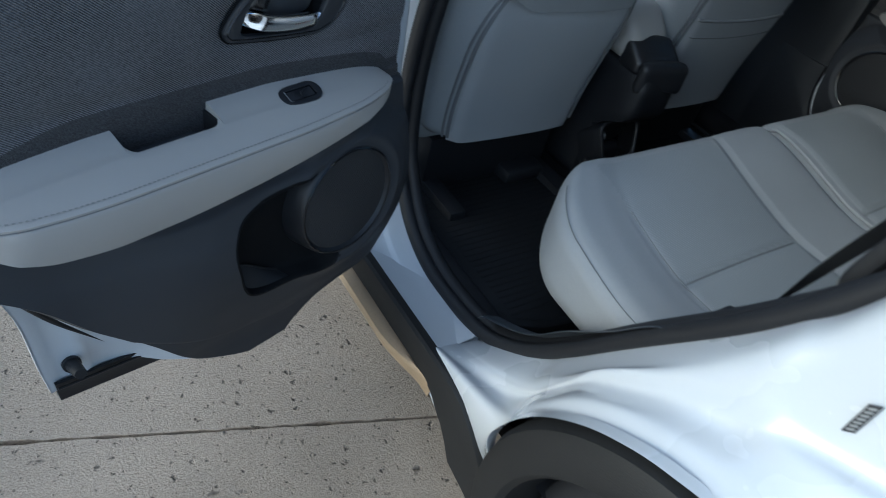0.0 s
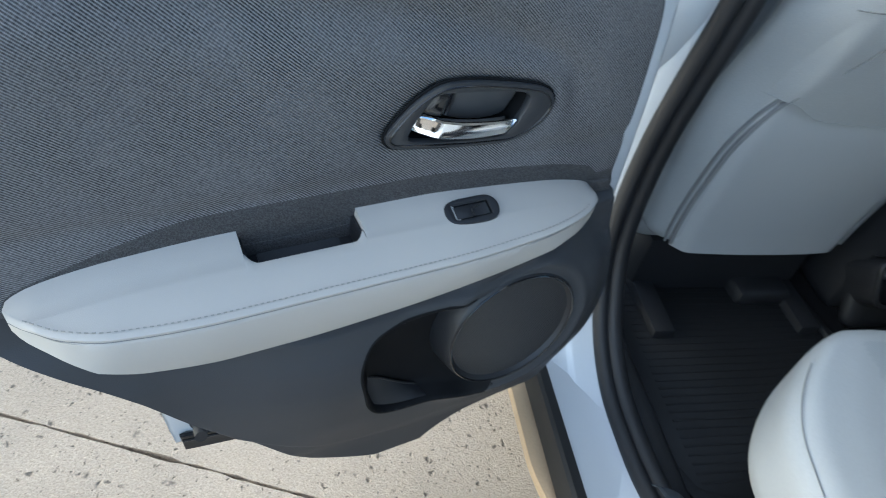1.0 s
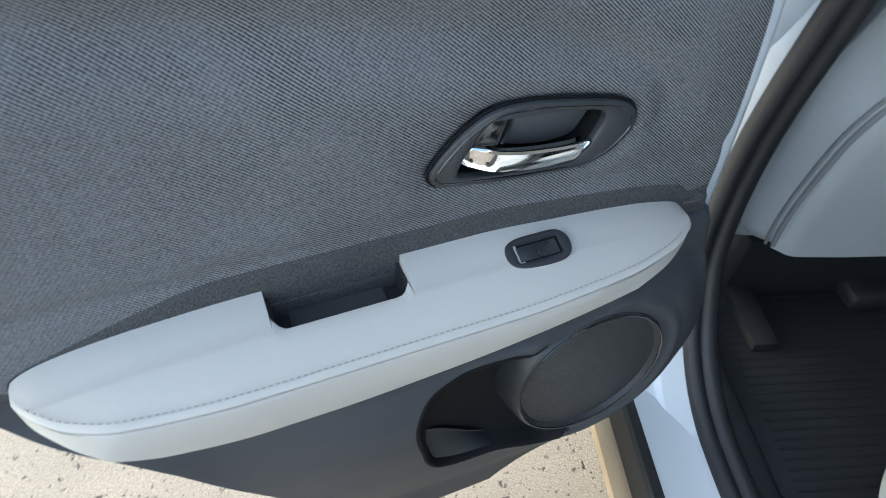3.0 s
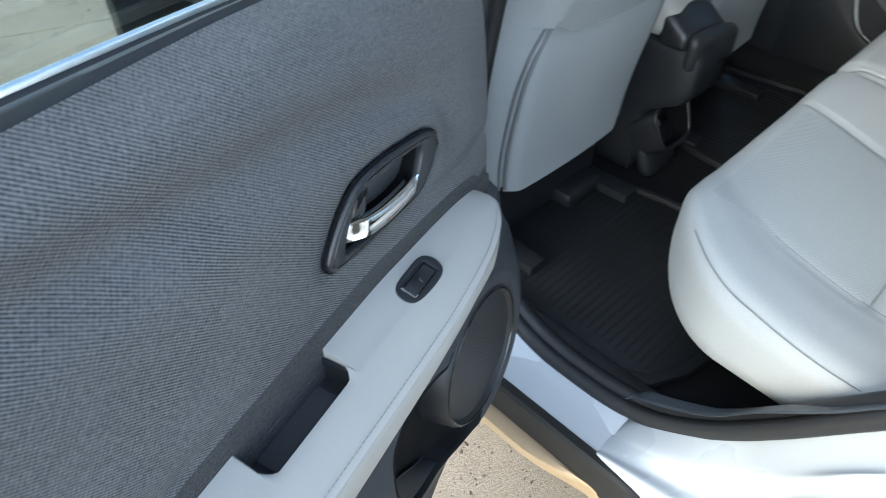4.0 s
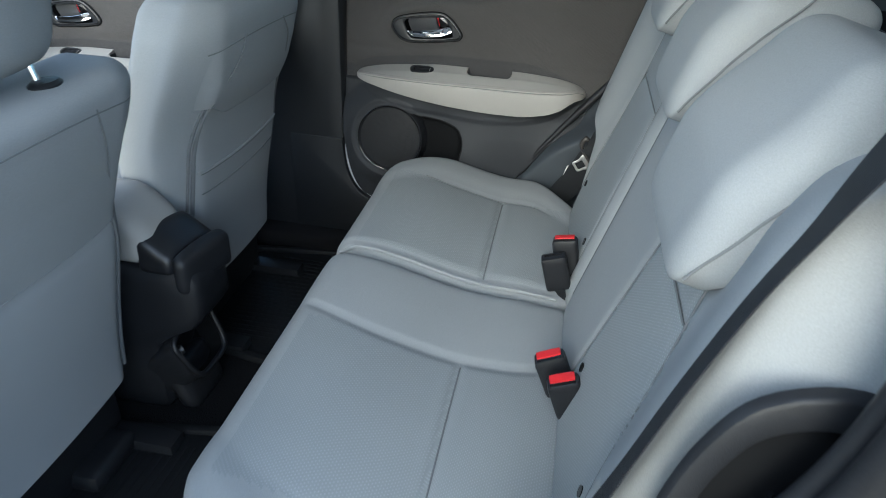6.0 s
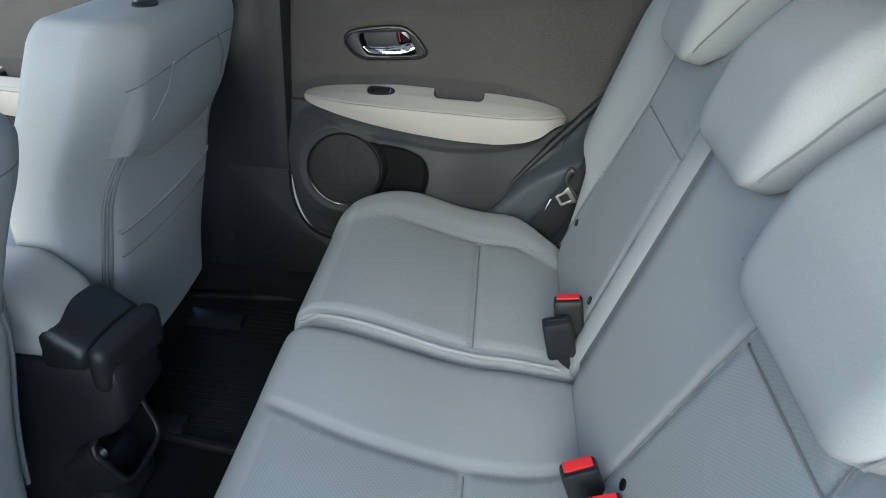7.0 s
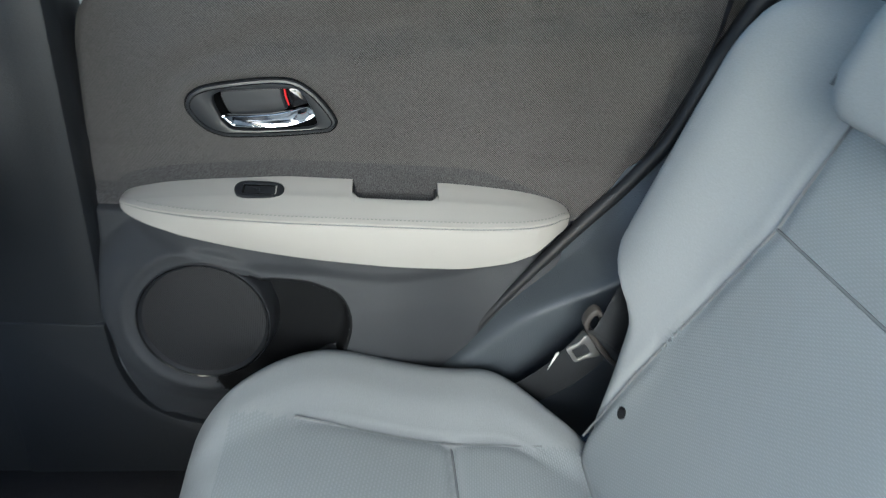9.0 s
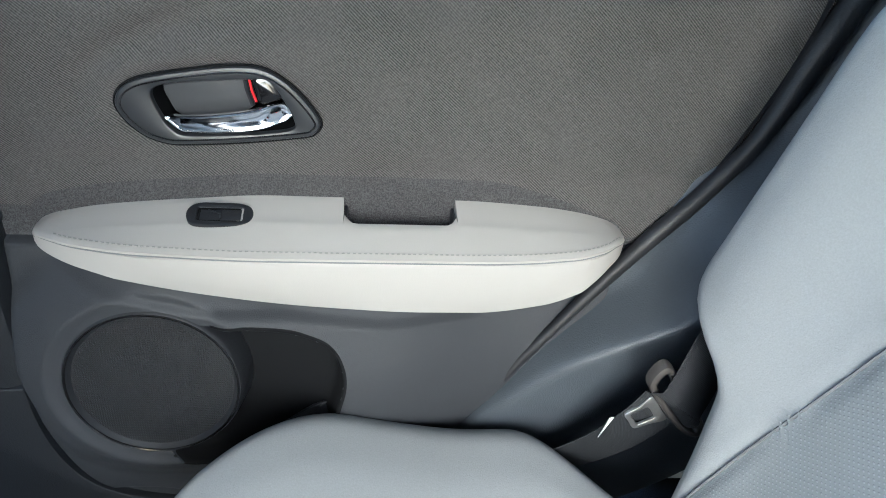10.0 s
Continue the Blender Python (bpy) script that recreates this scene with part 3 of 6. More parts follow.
def shrink(line, d):
    """A closed line moved inwards by d."""
    out, k = [], len(line)
    area = sum(line[i][0] * line[(i + 1) % k][1] - line[(i + 1) % k][0] * line[i][1] for i in range(k))
    s = 1 if area > 0 else -1
    for i in range(k):
        t = (Vector((line[(i + 1) % k][0], line[(i + 1) % k][1])) - Vector((line[i - 1][0], line[i - 1][1]))).normalized()
        out.append((line[i][0] - s * t[1] * d, line[i][1] + s * t[0] * d))
    return out


arm_top = curve([(-0.7185, 0.731), (-0.717, 0.737), (-0.7125, 0.744), (-0.706, 0.749), (-0.692, 0.756), (-0.66, 0.765), (-0.62, 0.771), (-0.53, 0.776), (-0.35, 0.776), (-0.27, 0.770), (-0.19, 0.761), (-0.155, 0.7535), (-0.138, 0.748), (-0.128, 0.7415), (-0.1235, 0.735)])
arm_stitch = curve([(-0.7185, 0.7300), (-0.717, 0.7345), (-0.7125, 0.7400), (-0.706, 0.7445), (-0.69, 0.7500), (-0.66, 0.750), (-0.60, 0.7485), (-0.5, 0.748), (-0.4, 0.748), (-0.3, 0.748), (-0.2, 0.747), (-0.155, 0.745), (-0.138, 0.7425), (-0.128, 0.738), (-0.1235, 0.734)])
arm_bottom = curve([(-0.7185, 0.7290), (-0.714, 0.7265), (-0.703, 0.7200), (-0.69, 0.7105), (-0.675, 0.699), (-0.655, 0.6855), (-0.62, 0.671), (-0.55, 0.661), (-0.5, 0.661), (-0.4, 0.667), (-0.3, 0.680), (-0.2, 0.702), (-0.155, 0.7185), (-0.138, 0.7265), (-0.128, 0.7305), (-0.1235, 0.733)])
arm_reach = curve([(-0.7185, 0.692), (-0.7165, 0.681), (-0.709, 0.665), (-0.696, 0.648), (-0.675, 0.631), (-0.64, 0.6185), (-0.55, 0.612), (-0.35, 0.612), (-0.24, 0.619), (-0.18, 0.632), (-0.145, 0.650), (-0.13, 0.664), (-0.126, 0.675), (-0.1235, 0.690)])
CUP = (-0.529, -0.418)
JOINT = 0.724  # where cloth and lower trim meet


def arm_section(y):
    zt, zs, zb, xs = arm_top(y), arm_stitch(y), arm_bottom(y), arm_reach(y)
    cut = CUP[0] < y < CUP[1]
    lip = 0.654 + 0.012 * (1 - clamp(min(y - CUP[0], CUP[1] - y) / 0.012)) ** 2.2
    far = max(0.697, xs + 0.004)
    lift = 0.016 * ease(zs - zb, 0.010, 0.05)
    lip = max(lip, xs + 0.006) if cut else clamp(0.654, min(xs + 0.006, far - 0.001), far)
    pts = [(max(0.705 if cut else 0.700, xs), zs - 0.035 if cut else zt)]

    def top(x):
        return zt + (zs + 0.003 - zt) * ((far - x) / max(1e-6, far - xs - 0.004)) ** 1.35 if x < far else zt

    for s in (0.0, 0.25, 0.5, 0.75, 1.0):
        x = far + (lip - far) * s
        pts.append((x, zs - 0.035) if cut else (x, top(x)))
    for s in (0.0, 0.12, 0.3, 0.5, 0.7, 0.9, 1.0):
        x = lip + (xs + 0.004 - lip) * s
        pts.append((x, top(x) - (0.0015 if cut and s == 0 else 0)))
    pts += [(xs, zs + 0.001), (xs + 0.0004, zs - 0.0015), (xs + 0.0035, zs - 0.003), (xs + 0.001, zs - 0.005)]
    for s in (0.12, 0.35, 0.6, 0.8, 0.95):
        pts.append((xs + 0.0005 + (max(0.624, xs) - xs) * s**2.6, zs + (zb + lift - zs) * s))
    pts += [(max(0.700, xs), zb + 0.6 * lift)]
    return [(x, y, z) for x, z in pts]


lever_top = curve([(-0.3690, 0.8605), (-0.3665, 0.8655), (-0.3610, 0.8700), (-0.352, 0.8680), (-0.336, 0.8630), (-0.314, 0.8585), (-0.285, 0.8550), (-0.262, 0.8530), (-0.2575, 0.8515)])
lever_low = curve([(-0.3690, 0.8560), (-0.3665, 0.8525), (-0.360, 0.8490), (-0.345, 0.8445), (-0.320, 0.8405), (-0.295, 0.8385), (-0.2740, 0.8385), (-0.266, 0.8425), (-0.2575, 0.8505)])


def handle_lever():
    """A chrome lever: a flat band, straight along its top and bowed below, its rear end bent away."""
    loops = []
    across = ((0.0, 0.0050), (0.05, 0.0012), (0.12, 0.0), (0.3, 0.0004), (0.55, 0.0006), (0.78, -0.0002), (0.88, -0.0010), (0.96, 0.0002), (1.0, 0.0034))
    for i in range(60):
        y = -0.3690 + 0.1115 * i / 59
        zt, zb = lever_top(y), lever_low(y)
        back = 0.006 * ease(-y, 0.340, 0.371) + 0.003 * ease(y, -0.272, -0.2575) - 0.002 * math.sin(math.pi * clamp((y + 0.36) / 0.10))
        ring = [(0.6830 + back + dx, y, zt + (zb - zt) * s) for s, dx in across]
        ring += [(0.690 + back, y, zb + 0.1 * (zt - zb)), (0.6925 + back, y, zt - 0.1 * (zt - zb))]
        loops.append(ring)
    return loft(loops)


def build_door(name, side, angle, label, front=False):
    """side 1: the car's right, -1: its left (mirrored). angle: degrees by which it stands open."""
    root = thing(name, label, "car door", (side * HINGE[0], HINGE[1], 0), "rear doors of the car" if not front else "")
    root.rotation_euler = (0, 0, -radians(angle) * (1 if side < 0 else -1))

    def loc(shape):
        return [(side * (x - HINGE[0]), y - HINGE[1], z) for x, y, z in shape[0]], [f if side > 0 else tuple(reversed(f)) for f in shape[1]]

    def add(pname, shape, material, lab="", parent=root, **kw):
        return part(pname, loc(shape), material, parent, lab, **kw)

    us = steps(0, 1, 210)
    top_edge = curve([(-0.95, 1.075), (-0.42, 1.049), (-0.32, 1.042), (-0.15, 1.039), (0.0, 1.039)])

    def band_top(y):
        return arm_top(y) + 0.021 - 0.019 * ease(-y, 0.56, 0.70)

    def upper(u, v):
        w = (v - 0.7515) / 0.3085
        zr = v - (0.7515 - JOINT) * (1 - clamp(w / 0.16))
        y = front_edge(zr) + (rear_edge(zr) - front_edge(zr)) * u
        edge = band_top(y)
        z = JOINT + (edge - JOINT) * w / 0.16 if w < 0.16 else edge + (top_edge(y) - edge) * (w - 0.16) / 0.84
        roll = 0.010 * (ease(u, 0.985, 1.0) + (1 - ease(u, 0.0, 0.012)))
        return upper_x(y, z) + roll, y, z

    def lower(u, v):
        first = front_edge(v) if side < 0 else min(front_edge(v), flange_y(clamp(v, 0.368, 0.56)) - 0.012 * (1 - ease(v, 0.54, 0.60)))
        y = first + (min(rear_edge(v), first - 0.01) - first) * u
        roll = 0.012 * (ease(u, 0.985, 1.0) + (1 - ease(u, 0.0, 0.012))) + 0.012 * (1 - ease(v, 0.312, 0.317)) + 0.02 * ease(v, JOINT - 0.003, JOINT)
        return lower_x(y, v) + roll, y, v

    rows = steps(0.7515, 0.80086, 16)[:-1] + steps(0.80086, 1.060, 80)
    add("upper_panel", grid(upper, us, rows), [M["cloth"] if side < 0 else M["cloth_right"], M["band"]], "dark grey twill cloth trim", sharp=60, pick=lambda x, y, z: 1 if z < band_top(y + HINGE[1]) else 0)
    low = grid(lower, us, steps(0.312, JOINT, 170))
    add("lower_panel", low, M["lower"], "charcoal grained plastic trim", sharp=50)
    bowl = []
    for d, deep in ((-0.004, 0.0010), (-0.0025, -0.0006), (-0.0008, -0.0008), (0.001, 0.0006), (0.003, 0.006), (0.006, 0.022), (0.011, 0.030), (0.018, 0.032)):
        bowl.append([(lower_plain(p[0], p[1]) + deep + (0.020 if deep < 0.02 else 0.0) * (1 - ease(math.hypot(p[0] - SPEAKER[0], p[1] - SPEAKER[1]), SPEAKER_R + 0.010, SPEAKER_R + 0.013)), p[0], p[1]) for p in shrink(pocket_line, d)])
    c = (-0.31, 0.585)
    for k in (0.75, 0.5, 0.25, 0.02):
        bowl.append([(0.656, c[0] + (p[0] - c[0]) * k, c[1] + (p[1] - c[1]) * k) for p in shrink(pocket_line, 0.018)])
    add("door_pocket", loft(bowl, cap=False), M["pocket"], "open pocket with its shade in near-black colour", sharp=60)
    # the pocket's floor, paler black for the light on it, with a rounded edge
    floor_back = smooth([(-0.409, 0.533), (-0.398, 0.531), (-0.385, 0.525), (-0.367, 0.511), (-0.348, 0.496), (-0.326, 0.482)], 5)
    low_lip = smooth([(-0.406, 0.518), (-0.399, 0.505), (-0.386, 0.495), (-0.364, 0.487), (-0.342, 0.484), (-0.324, 0.482)], 5)
    add("pocket_floor", grid(lambda u, v: (0.652 - 0.020 * v, *[floor_back[int(u)][k] + (low_lip[int(u)][k] - floor_back[int(u)][k]) * v for k in (0, 1)]), range(len(floor_back)), steps(0, 1, 6)), M["black"], "", sharp=60)
    add("floor_edge", tube([(0.651, p[0], p[1]) for p in floor_back], 0.0014, 8), M["black"])
    ys = sorted(set([round(v, 5) for v in steps(-0.7185, -0.1235, 110)] + [CUP[0] - 0.0005, CUP[1] + 0.0005] + [CUP[0] + v for v in (0.0005, 0.0015, 0.003, 0.006, 0.009)] + [CUP[1] - v for v in (0.0005, 0.0015, 0.003, 0.006, 0.009)]))
    arm = add("armrest", loft([arm_section(y) for y in ys]), M["vinyl"], "pale grey padded armrest with a stitched edge", sharp=50)
    # stitches along the armrest's edge
    st = []
    y = -0.70
    while y < -0.155:
        a = Vector((arm_reach(y) + 0.0052, y, arm_stitch(y) + 0.0052))
        b = Vector((arm_reach(y + 0.0026) + 0.0052, y + 0.0026, arm_stitch(y + 0.0026) + 0.0052))
        st.append(tube([a, b], 0.00055, 5))
        y += 0.0051
    add("stitching", join(*st), M["thread"], "", arm)
    # the sewn edge
    add("edge_seam", tube([(arm_reach(v) + 0.0024, v, arm_stitch(v) - 0.003) for v in steps(-0.712, -0.128, 120)], 0.0013, 6), M["seam"], "", arm)
    # the pull cup's dark lining
    zf = 0.741
    c0, c1 = CUP[0] + 0.0015, CUP[1] - 0.0015
    cup_wall = join(rbox((0.6548, c0, zf - 0.006), (0.70, c1, zf), 0.001, (2, 2, 2)), rbox((0.6525, c0 - 0.001, zf - 0.004), (0.6555, c1 + 0.001, 0.7590), 0.001, (2, 4, 2)), rbox((0.655, c1 - 0.002, zf - 0.004), (0.70, c1 + 0.0012, 0.7655), 0.001, (6, 2, 4)), rbox((0.655, c0 - 0.0012, zf - 0.004), (0.70, c0 + 0.002, 0.7655), 0.001, (6, 2, 4)))
    add("pull_cup", cup_wall, M["black"], "black pull cup", arm)
    add("cup_back", rbox((0.6858, c0, zf - 0.004), (0.70, c1, 0.7560), 0.001, (2, 6, 4)), M["band"], "", arm)
    add("cup_floor", rbox((0.657, c0 + 0.014, zf - 0.001), (0.6865, c1 - 0.014, zf + 0.0018), 0.0008, (4, 6, 2)), M["lower"], "", arm)

    # window switch, set into the sloping top of the armrest
    def on_arm(a, b, h):
        x = 0.661 + b * 0.95
        return Vector((x - h * 0.28, -0.302 + (a + 0.302) * 1.07, 0.7649 + b * 0.295 + h * 0.95 - 0.0006))

    capsule = smooth([(-0.331, 0), (-0.328, 0.0085), (-0.318, 0.0125), (-0.300, 0.013), (-0.284, 0.0125), (-0.276, 0.008), (-0.2735, 0), (-0.277, -0.009), (-0.286, -0.0125), (-0.302, -0.013), (-0.319, -0.0115), (-0.328, -0.0075)], 3, True)
    capsule = [(a, b * 1.16) for a, b, *_ in capsule]
    socket = smooth([(-0.322, 0.0), (-0.322, 0.0075), (-0.319, 0.0090), (-0.302, 0.0092), (-0.286, 0.0090), (-0.283, 0.0075), (-0.283, 0.0), (-0.283, -0.0068), (-0.286, -0.0085), (-0.302, -0.0088), (-0.319, -0.0085), (-0.322, -0.0068)], 3, True)
    sw = add("window_switch", plate(capsule, on_arm, 0.0036, 0.0008, socket), M["black"], "black rocker window switch", arm)
    add("switch_well", plate(socket, lambda a, b, h: on_arm(a, b, h + 0.0010), 0.0012, 0.0002), M["pocket"], "", sw)
    add("rocker", join(plate([(-0.3205, -0.0074), (-0.3035, -0.0074), (-0.3035, 0.0062), (-0.3205, 0.0062)], on_arm, 0.0032, 0.0004), grid(lambda u, v: on_arm(-0.3035 + 0.018 * u, -0.0072 + 0.0134 * v, 0.0032 - 0.0014 * math.sin(math.pi * u * 0.62) + 0.0008 * u * u), steps(0, 1, 10), steps(0, 1, 4))), M["black"], "", sw)
    add("rocker_lever", tube([on_arm(-0.3035, -0.0045, 0.0034), on_arm(-0.3028, 0.0005, 0.0042), on_arm(-0.299, 0.0018, 0.0036), on_arm(-0.292, 0.0050, 0.0034)], 0.0007, 6), M["trimsoft"], "", sw)
    add("switch_line", tube([on_arm(-0.3205, 0.0082, 0.0034), on_arm(-0.2845, 0.0082, 0.0034)], 0.0004, 6), M["lower"], "", sw)

    # inside handle
    def on_door(a, b, h):
        return Vector((0.6925 - h, a, b))

    bez = add("handle_bezel", plate(bez_out, on_door, 0.0075, 0.0028, bez_in), M["bezel"], "charcoal handle surround")
    add("bezel_edge", tube([on_door(p[0], p[1], 0.0074) for p in shrink(bez_out, 0.0048)], 0.0009, 6, True), M["gloss"], "", bez)
    # near-black line standing for the shade in the gap round the surround
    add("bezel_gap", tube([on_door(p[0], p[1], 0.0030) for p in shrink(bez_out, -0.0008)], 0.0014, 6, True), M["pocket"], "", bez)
    # the cup's depth shade is put into its near-black colour
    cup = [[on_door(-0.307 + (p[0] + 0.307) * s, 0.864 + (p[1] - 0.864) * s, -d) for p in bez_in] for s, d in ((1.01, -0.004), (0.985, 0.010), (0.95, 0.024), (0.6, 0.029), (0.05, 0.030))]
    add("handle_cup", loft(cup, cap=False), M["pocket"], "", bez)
    add("cup_plate", plate(smooth([(-0.328, 0.891), (-0.300, 0.8890), (-0.2665, 0.8840), (-0.256, 0.876), (-0.259, 0.862), (-0.268, 0.848), (-0.300, 0.847), (-0.334, 0.860)], 3, True), lambda a, b, h: on_door(a, b, h - 0.013 + 0.12 * (b - 0.85)), 0.003, 0.001), M["plate"], "", bez)
    add("lock_tab", plate(smooth([(-0.3505, 0.8915), (-0.3430, 0.8925), (-0.3355, 0.8905), (-0.3375, 0.880), (-0.3415, 0.8675), (-0.352, 0.869), (-0.3625, 0.8745), (-0.358, 0.884)], 3, True), lambda a, b, h: on_door(a, b, h - 0.004), 0.012, 0.0045), M["gloss"], "gloss black lock slide", bez)
    add("lock_mark", ribbon([on_door(-0.3335, 0.889, 0.005), on_door(-0.3350, 0.880, 0.0055), on_door(-0.3385, 0.869, 0.005)], lambda v: (0.5, 1, 0), 0.0022, 0.001), M["red"] if side > 0 else M["gloss"], "", bez)
    add("handle_divider", tube([on_door(-0.3285, 0.892, 0.0), on_door(-0.3300, 0.879, 0.0), on_door(-0.3345, 0.864, 0.0)], 0.0022, 6), M["black"], "", bez)
    lever = add("handle_lever", handle_lever(), M["chrome"], "polished chrome door lever", bez)
    add("thumb_recess", rbox((0.6826, -0.3445, 0.8520), (0.690, -0.3390, 0.8590), 0.0022, (4, 4, 4)), M["gloss"], "", bez)

    # loudspeaker grille in its dished ring
    def ring(r, x, n=64):
        return [(x + speaker_tilt(SPEAKER[1] + r * math.sin(2 * math.pi * k / n)), SPEAKER[0] + r * math.cos(2 * math.pi * k / n), SPEAKER[1] + r * math.sin(2 * math.pi * k / n)) for k in range(n)]

    R = SPEAKER_R
    sp = add("speaker_grille", loft([ring(R * s, 0.627 - 0.003 * (1 - s * s)) for s in (1.0, 0.85, 0.7, 0.55, 0.4, 0.25, 0.1, 0.02)], cap=True), M["grille"], "black round speaker mesh")
    add("speaker_ring", loft([ring(R + 0.018, 0.668), ring(R + 0.0125, 0.642), ring(R + 0.0095, 0.6275), ring(R + 0.007, 0.6225), ring(R + 0.0045, 0.6215), ring(R + 0.002, 0.6245), ring(R - 0.001, 0.628)], cap=False), M["black"], "", sp)
    add("speaker_rim", tube(ring(R + 0.0048, 0.6218), 0.0013, 6, True), M["gloss"], "", sp)

    # painted steel behind the trim, outer skin, seals
    fl = curve([(0.22, -0.07), (0.30, -0.035), (0.36, -0.025), (0.5, -0.012), (0.7, -0.022), (0.85, -0.035), (0.95, -0.052), (1.03, -0.10)])
    rl = curve([(0.22, -0.618), (0.30, -0.626), (0.39, -0.632), (0.467, -0.647), (0.55, -0.672), (0.65, -0.725), (0.78, -0.815), (0.86, -0.905), (0.95, -0.945), (1.07, -0.975)])
    foot = curve([(-0.70, 0.285), (-0.614, 0.288), (-0.50, 0.277), (-0.45, 0.248), (-0.40, 0.232), (-0.34, 0.238), (-0.10, 0.30), (-0.02, 0.36)])
    us2 = steps(0, 1, 60)

    def inner(u, v):
        y = fl(v) + (rl(v) - fl(v)) * u
        yt = rear_edge(clamp(v, 0.31, 1.05)) + 0.03
        z = foot(y) + (1.028 - foot(y)) * clamp((v - 0.225) / 0.79)
        go = ease((yt - y) / max(0.02, yt - rl(v)), 0.05, 0.75)
        return 0.740 + 0.052 * go - 0.004 * ease(u, 0.972, 0.976) - 0.006 * math.exp(-(((u - 0.90) / 0.02) ** 2)) * (1 - ease(v, 0.5, 0.6)), y, z

    body = add("inner_shell", shell(inner, us2, steps(0.225, 1.015, 50), lambda u, v: (0.006, 0, 0)), M["jamb"], "white painted inner steel", sharp=60)

    def outer(u, v):
        y = fl(v) - 0.004 + (rl(v) + 0.010 - fl(v)) * u
        bulge = 0.03 * math.sin(math.pi * clamp((v - 0.2) / 0.9))
        z = foot(y) - 0.012 + (0.992 - foot(y)) * clamp((v - 0.225) / 0.79)
        return 0.806 + bulge, y, z

    skin = add("outer_skin", shell(outer, us2, steps(0.225, 1.015, 40), lambda u, v: (-0.008, 0, 0)), M["white"], "glossy white outer skin", sharp=60)
    for which, uu in (("front_return", 0.0), ("rear_return", 1.0)):
        add(which, shell(lambda u, v: [a + (b - a) * u for a, b in zip(inner(uu, v), outer(uu, v))], steps(0, 1, 4), steps(0.225, 1.015, 30), lambda u, v: (0, -0.003 if uu == 0 else 0.003, 0)), M["jamb"], "", body)
    add("bottom_return", shell(lambda u, v: [a + (b - a) * v for a, b in zip(inner(u, 0.225), outer(u, 0.225))], us2, steps(0, 1, 4), lambda u, v: (0, 0, 0.003)), M["jamb"], "", body)
    # flat rubber strip along the door's foot
    add("sill_seal", shell(lambda u, v: (0.782 + 0.008 * v + 0.003 * math.sin(math.pi * v), -0.612 + (0.120 + 0.052 * v) * u + 0.004 * v, 0.309 - 0.024 * u - 0.051 * v - 0.012 * u * v), steps(0, 1, 24), steps(0, 1, 8), lambda u, v: (0.006, 0, 0)), M["rubber"], "black rubber strip along the door's foot", body)
    add("sill_seal_rib", tube([(0.7825, -0.610 + 0.128 * s, 0.297 - 0.025 * s) for s in steps(0, 1, 12)], 0.0022, 6), M["rubber"], "", body)
    add("rubber_stop", join(tube([(0.79, -0.583, 0.331), (0.752, -0.586, 0.345)], lambda s: 0.0105 - 0.002 * s, 14), tube([(0.79, -0.583, 0.331), (0.782, -0.584, 0.334)], 0.013, 16)), M["rubber"], "", body)
    add("edge_seal", tube(smooth([(0.772, -0.539, 0.362), (0.771, -0.558, 0.391), (0.770, -0.598, 0.452), (0.768, -0.636, 0.522)] + [(0.764, rear_edge(v) - 0.040, v) for v in (0.58, 0.66, 0.75, 0.85, 0.95, 1.0)], 5), lambda s: 0.0002 + 0.0042 * ease(s, 0.0, 0.3), 8), M["rubber"], "", body)
    # window: belt seal, chrome line, glass and frame
    belt_z = curve([(-0.95, 1.084), (-0.41, 1.0495), (-0.31, 1.0425), (-0.15, 1.040)])

    def belt_x(y):
        return 0.749 - 0.024 * ease(y, -0.38, -0.14)

    ys3 = steps(-0.945, -0.135, 60)

    def seal_section(y):
        xc, zc, bx, bz = upper_x(y, top_edge(y)), top_edge(y), belt_x(y), belt_z(y)
        bx = max(bx, xc + 0.008)
        pts = [(xc + 0.003, zc - 0.012), (xc + 0.0015, zc - 0.001), (xc * 0.75 + bx * 0.25, (zc + bz) / 2 + 0.002), (xc * 0.4 + bx * 0.6, bz - 0.001), (xc * 0.3 + bx * 0.7, bz - 0.004), (bx - 0.002, bz - 0.002), (bx - 0.002, bz - 0.022), (xc + 0.005, zc - 0.022)]
        return [(x, y, z) for x, z in pts]

    add("belt_seal", loft([seal_section(y) for y in ys3]), M["rubber"], "black window seal", sharp=50)
    add("belt_molding", loft([[(belt_x(y) + dx, y, belt_z(y) + dz) for dx, dz in ((-0.002, -0.006), (-0.002, 0.0005), (-0.0005, 0.0018), (0.002, 0.0018), (0.003, -0.006))] for y in ys3]), M["satin"], "bright window moulding", sharp=50)
    pane = add("window_pane", shell(lambda u, v: (belt_x(-0.14 - 0.74 * u) + 0.008 - 0.10 * ((v - 1.06) / 0.4), -0.14 - 0.74 * u * (1 - 0.25 * ease(v, 1.2, 1.46)), v), steps(0, 1, 10), steps(1.035, 1.44, 8), lambda u, v: (0.004, 0, 0)), M["glass"], "clear tinted side glass")
    pane.visible_shadow = False
    add("window_frame", tube(smooth([(0.730, -0.137, 1.035), (0.705, -0.137, 1.20), (0.668, -0.137, 1.36), (0.650, -0.16, 1.45), (0.645, -0.3, 1.475), (0.648, -0.6, 1.46), (0.66, -0.74, 1.42), (0.70, -0.86, 1.26), (0.765, -0.95, 1.085)], 6), lambda s: 0.008 + 0.012 * ease(s, 0.25, 0.45), 10), M["rubber"], "black window frame")
    return root


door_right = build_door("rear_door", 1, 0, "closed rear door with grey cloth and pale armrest")
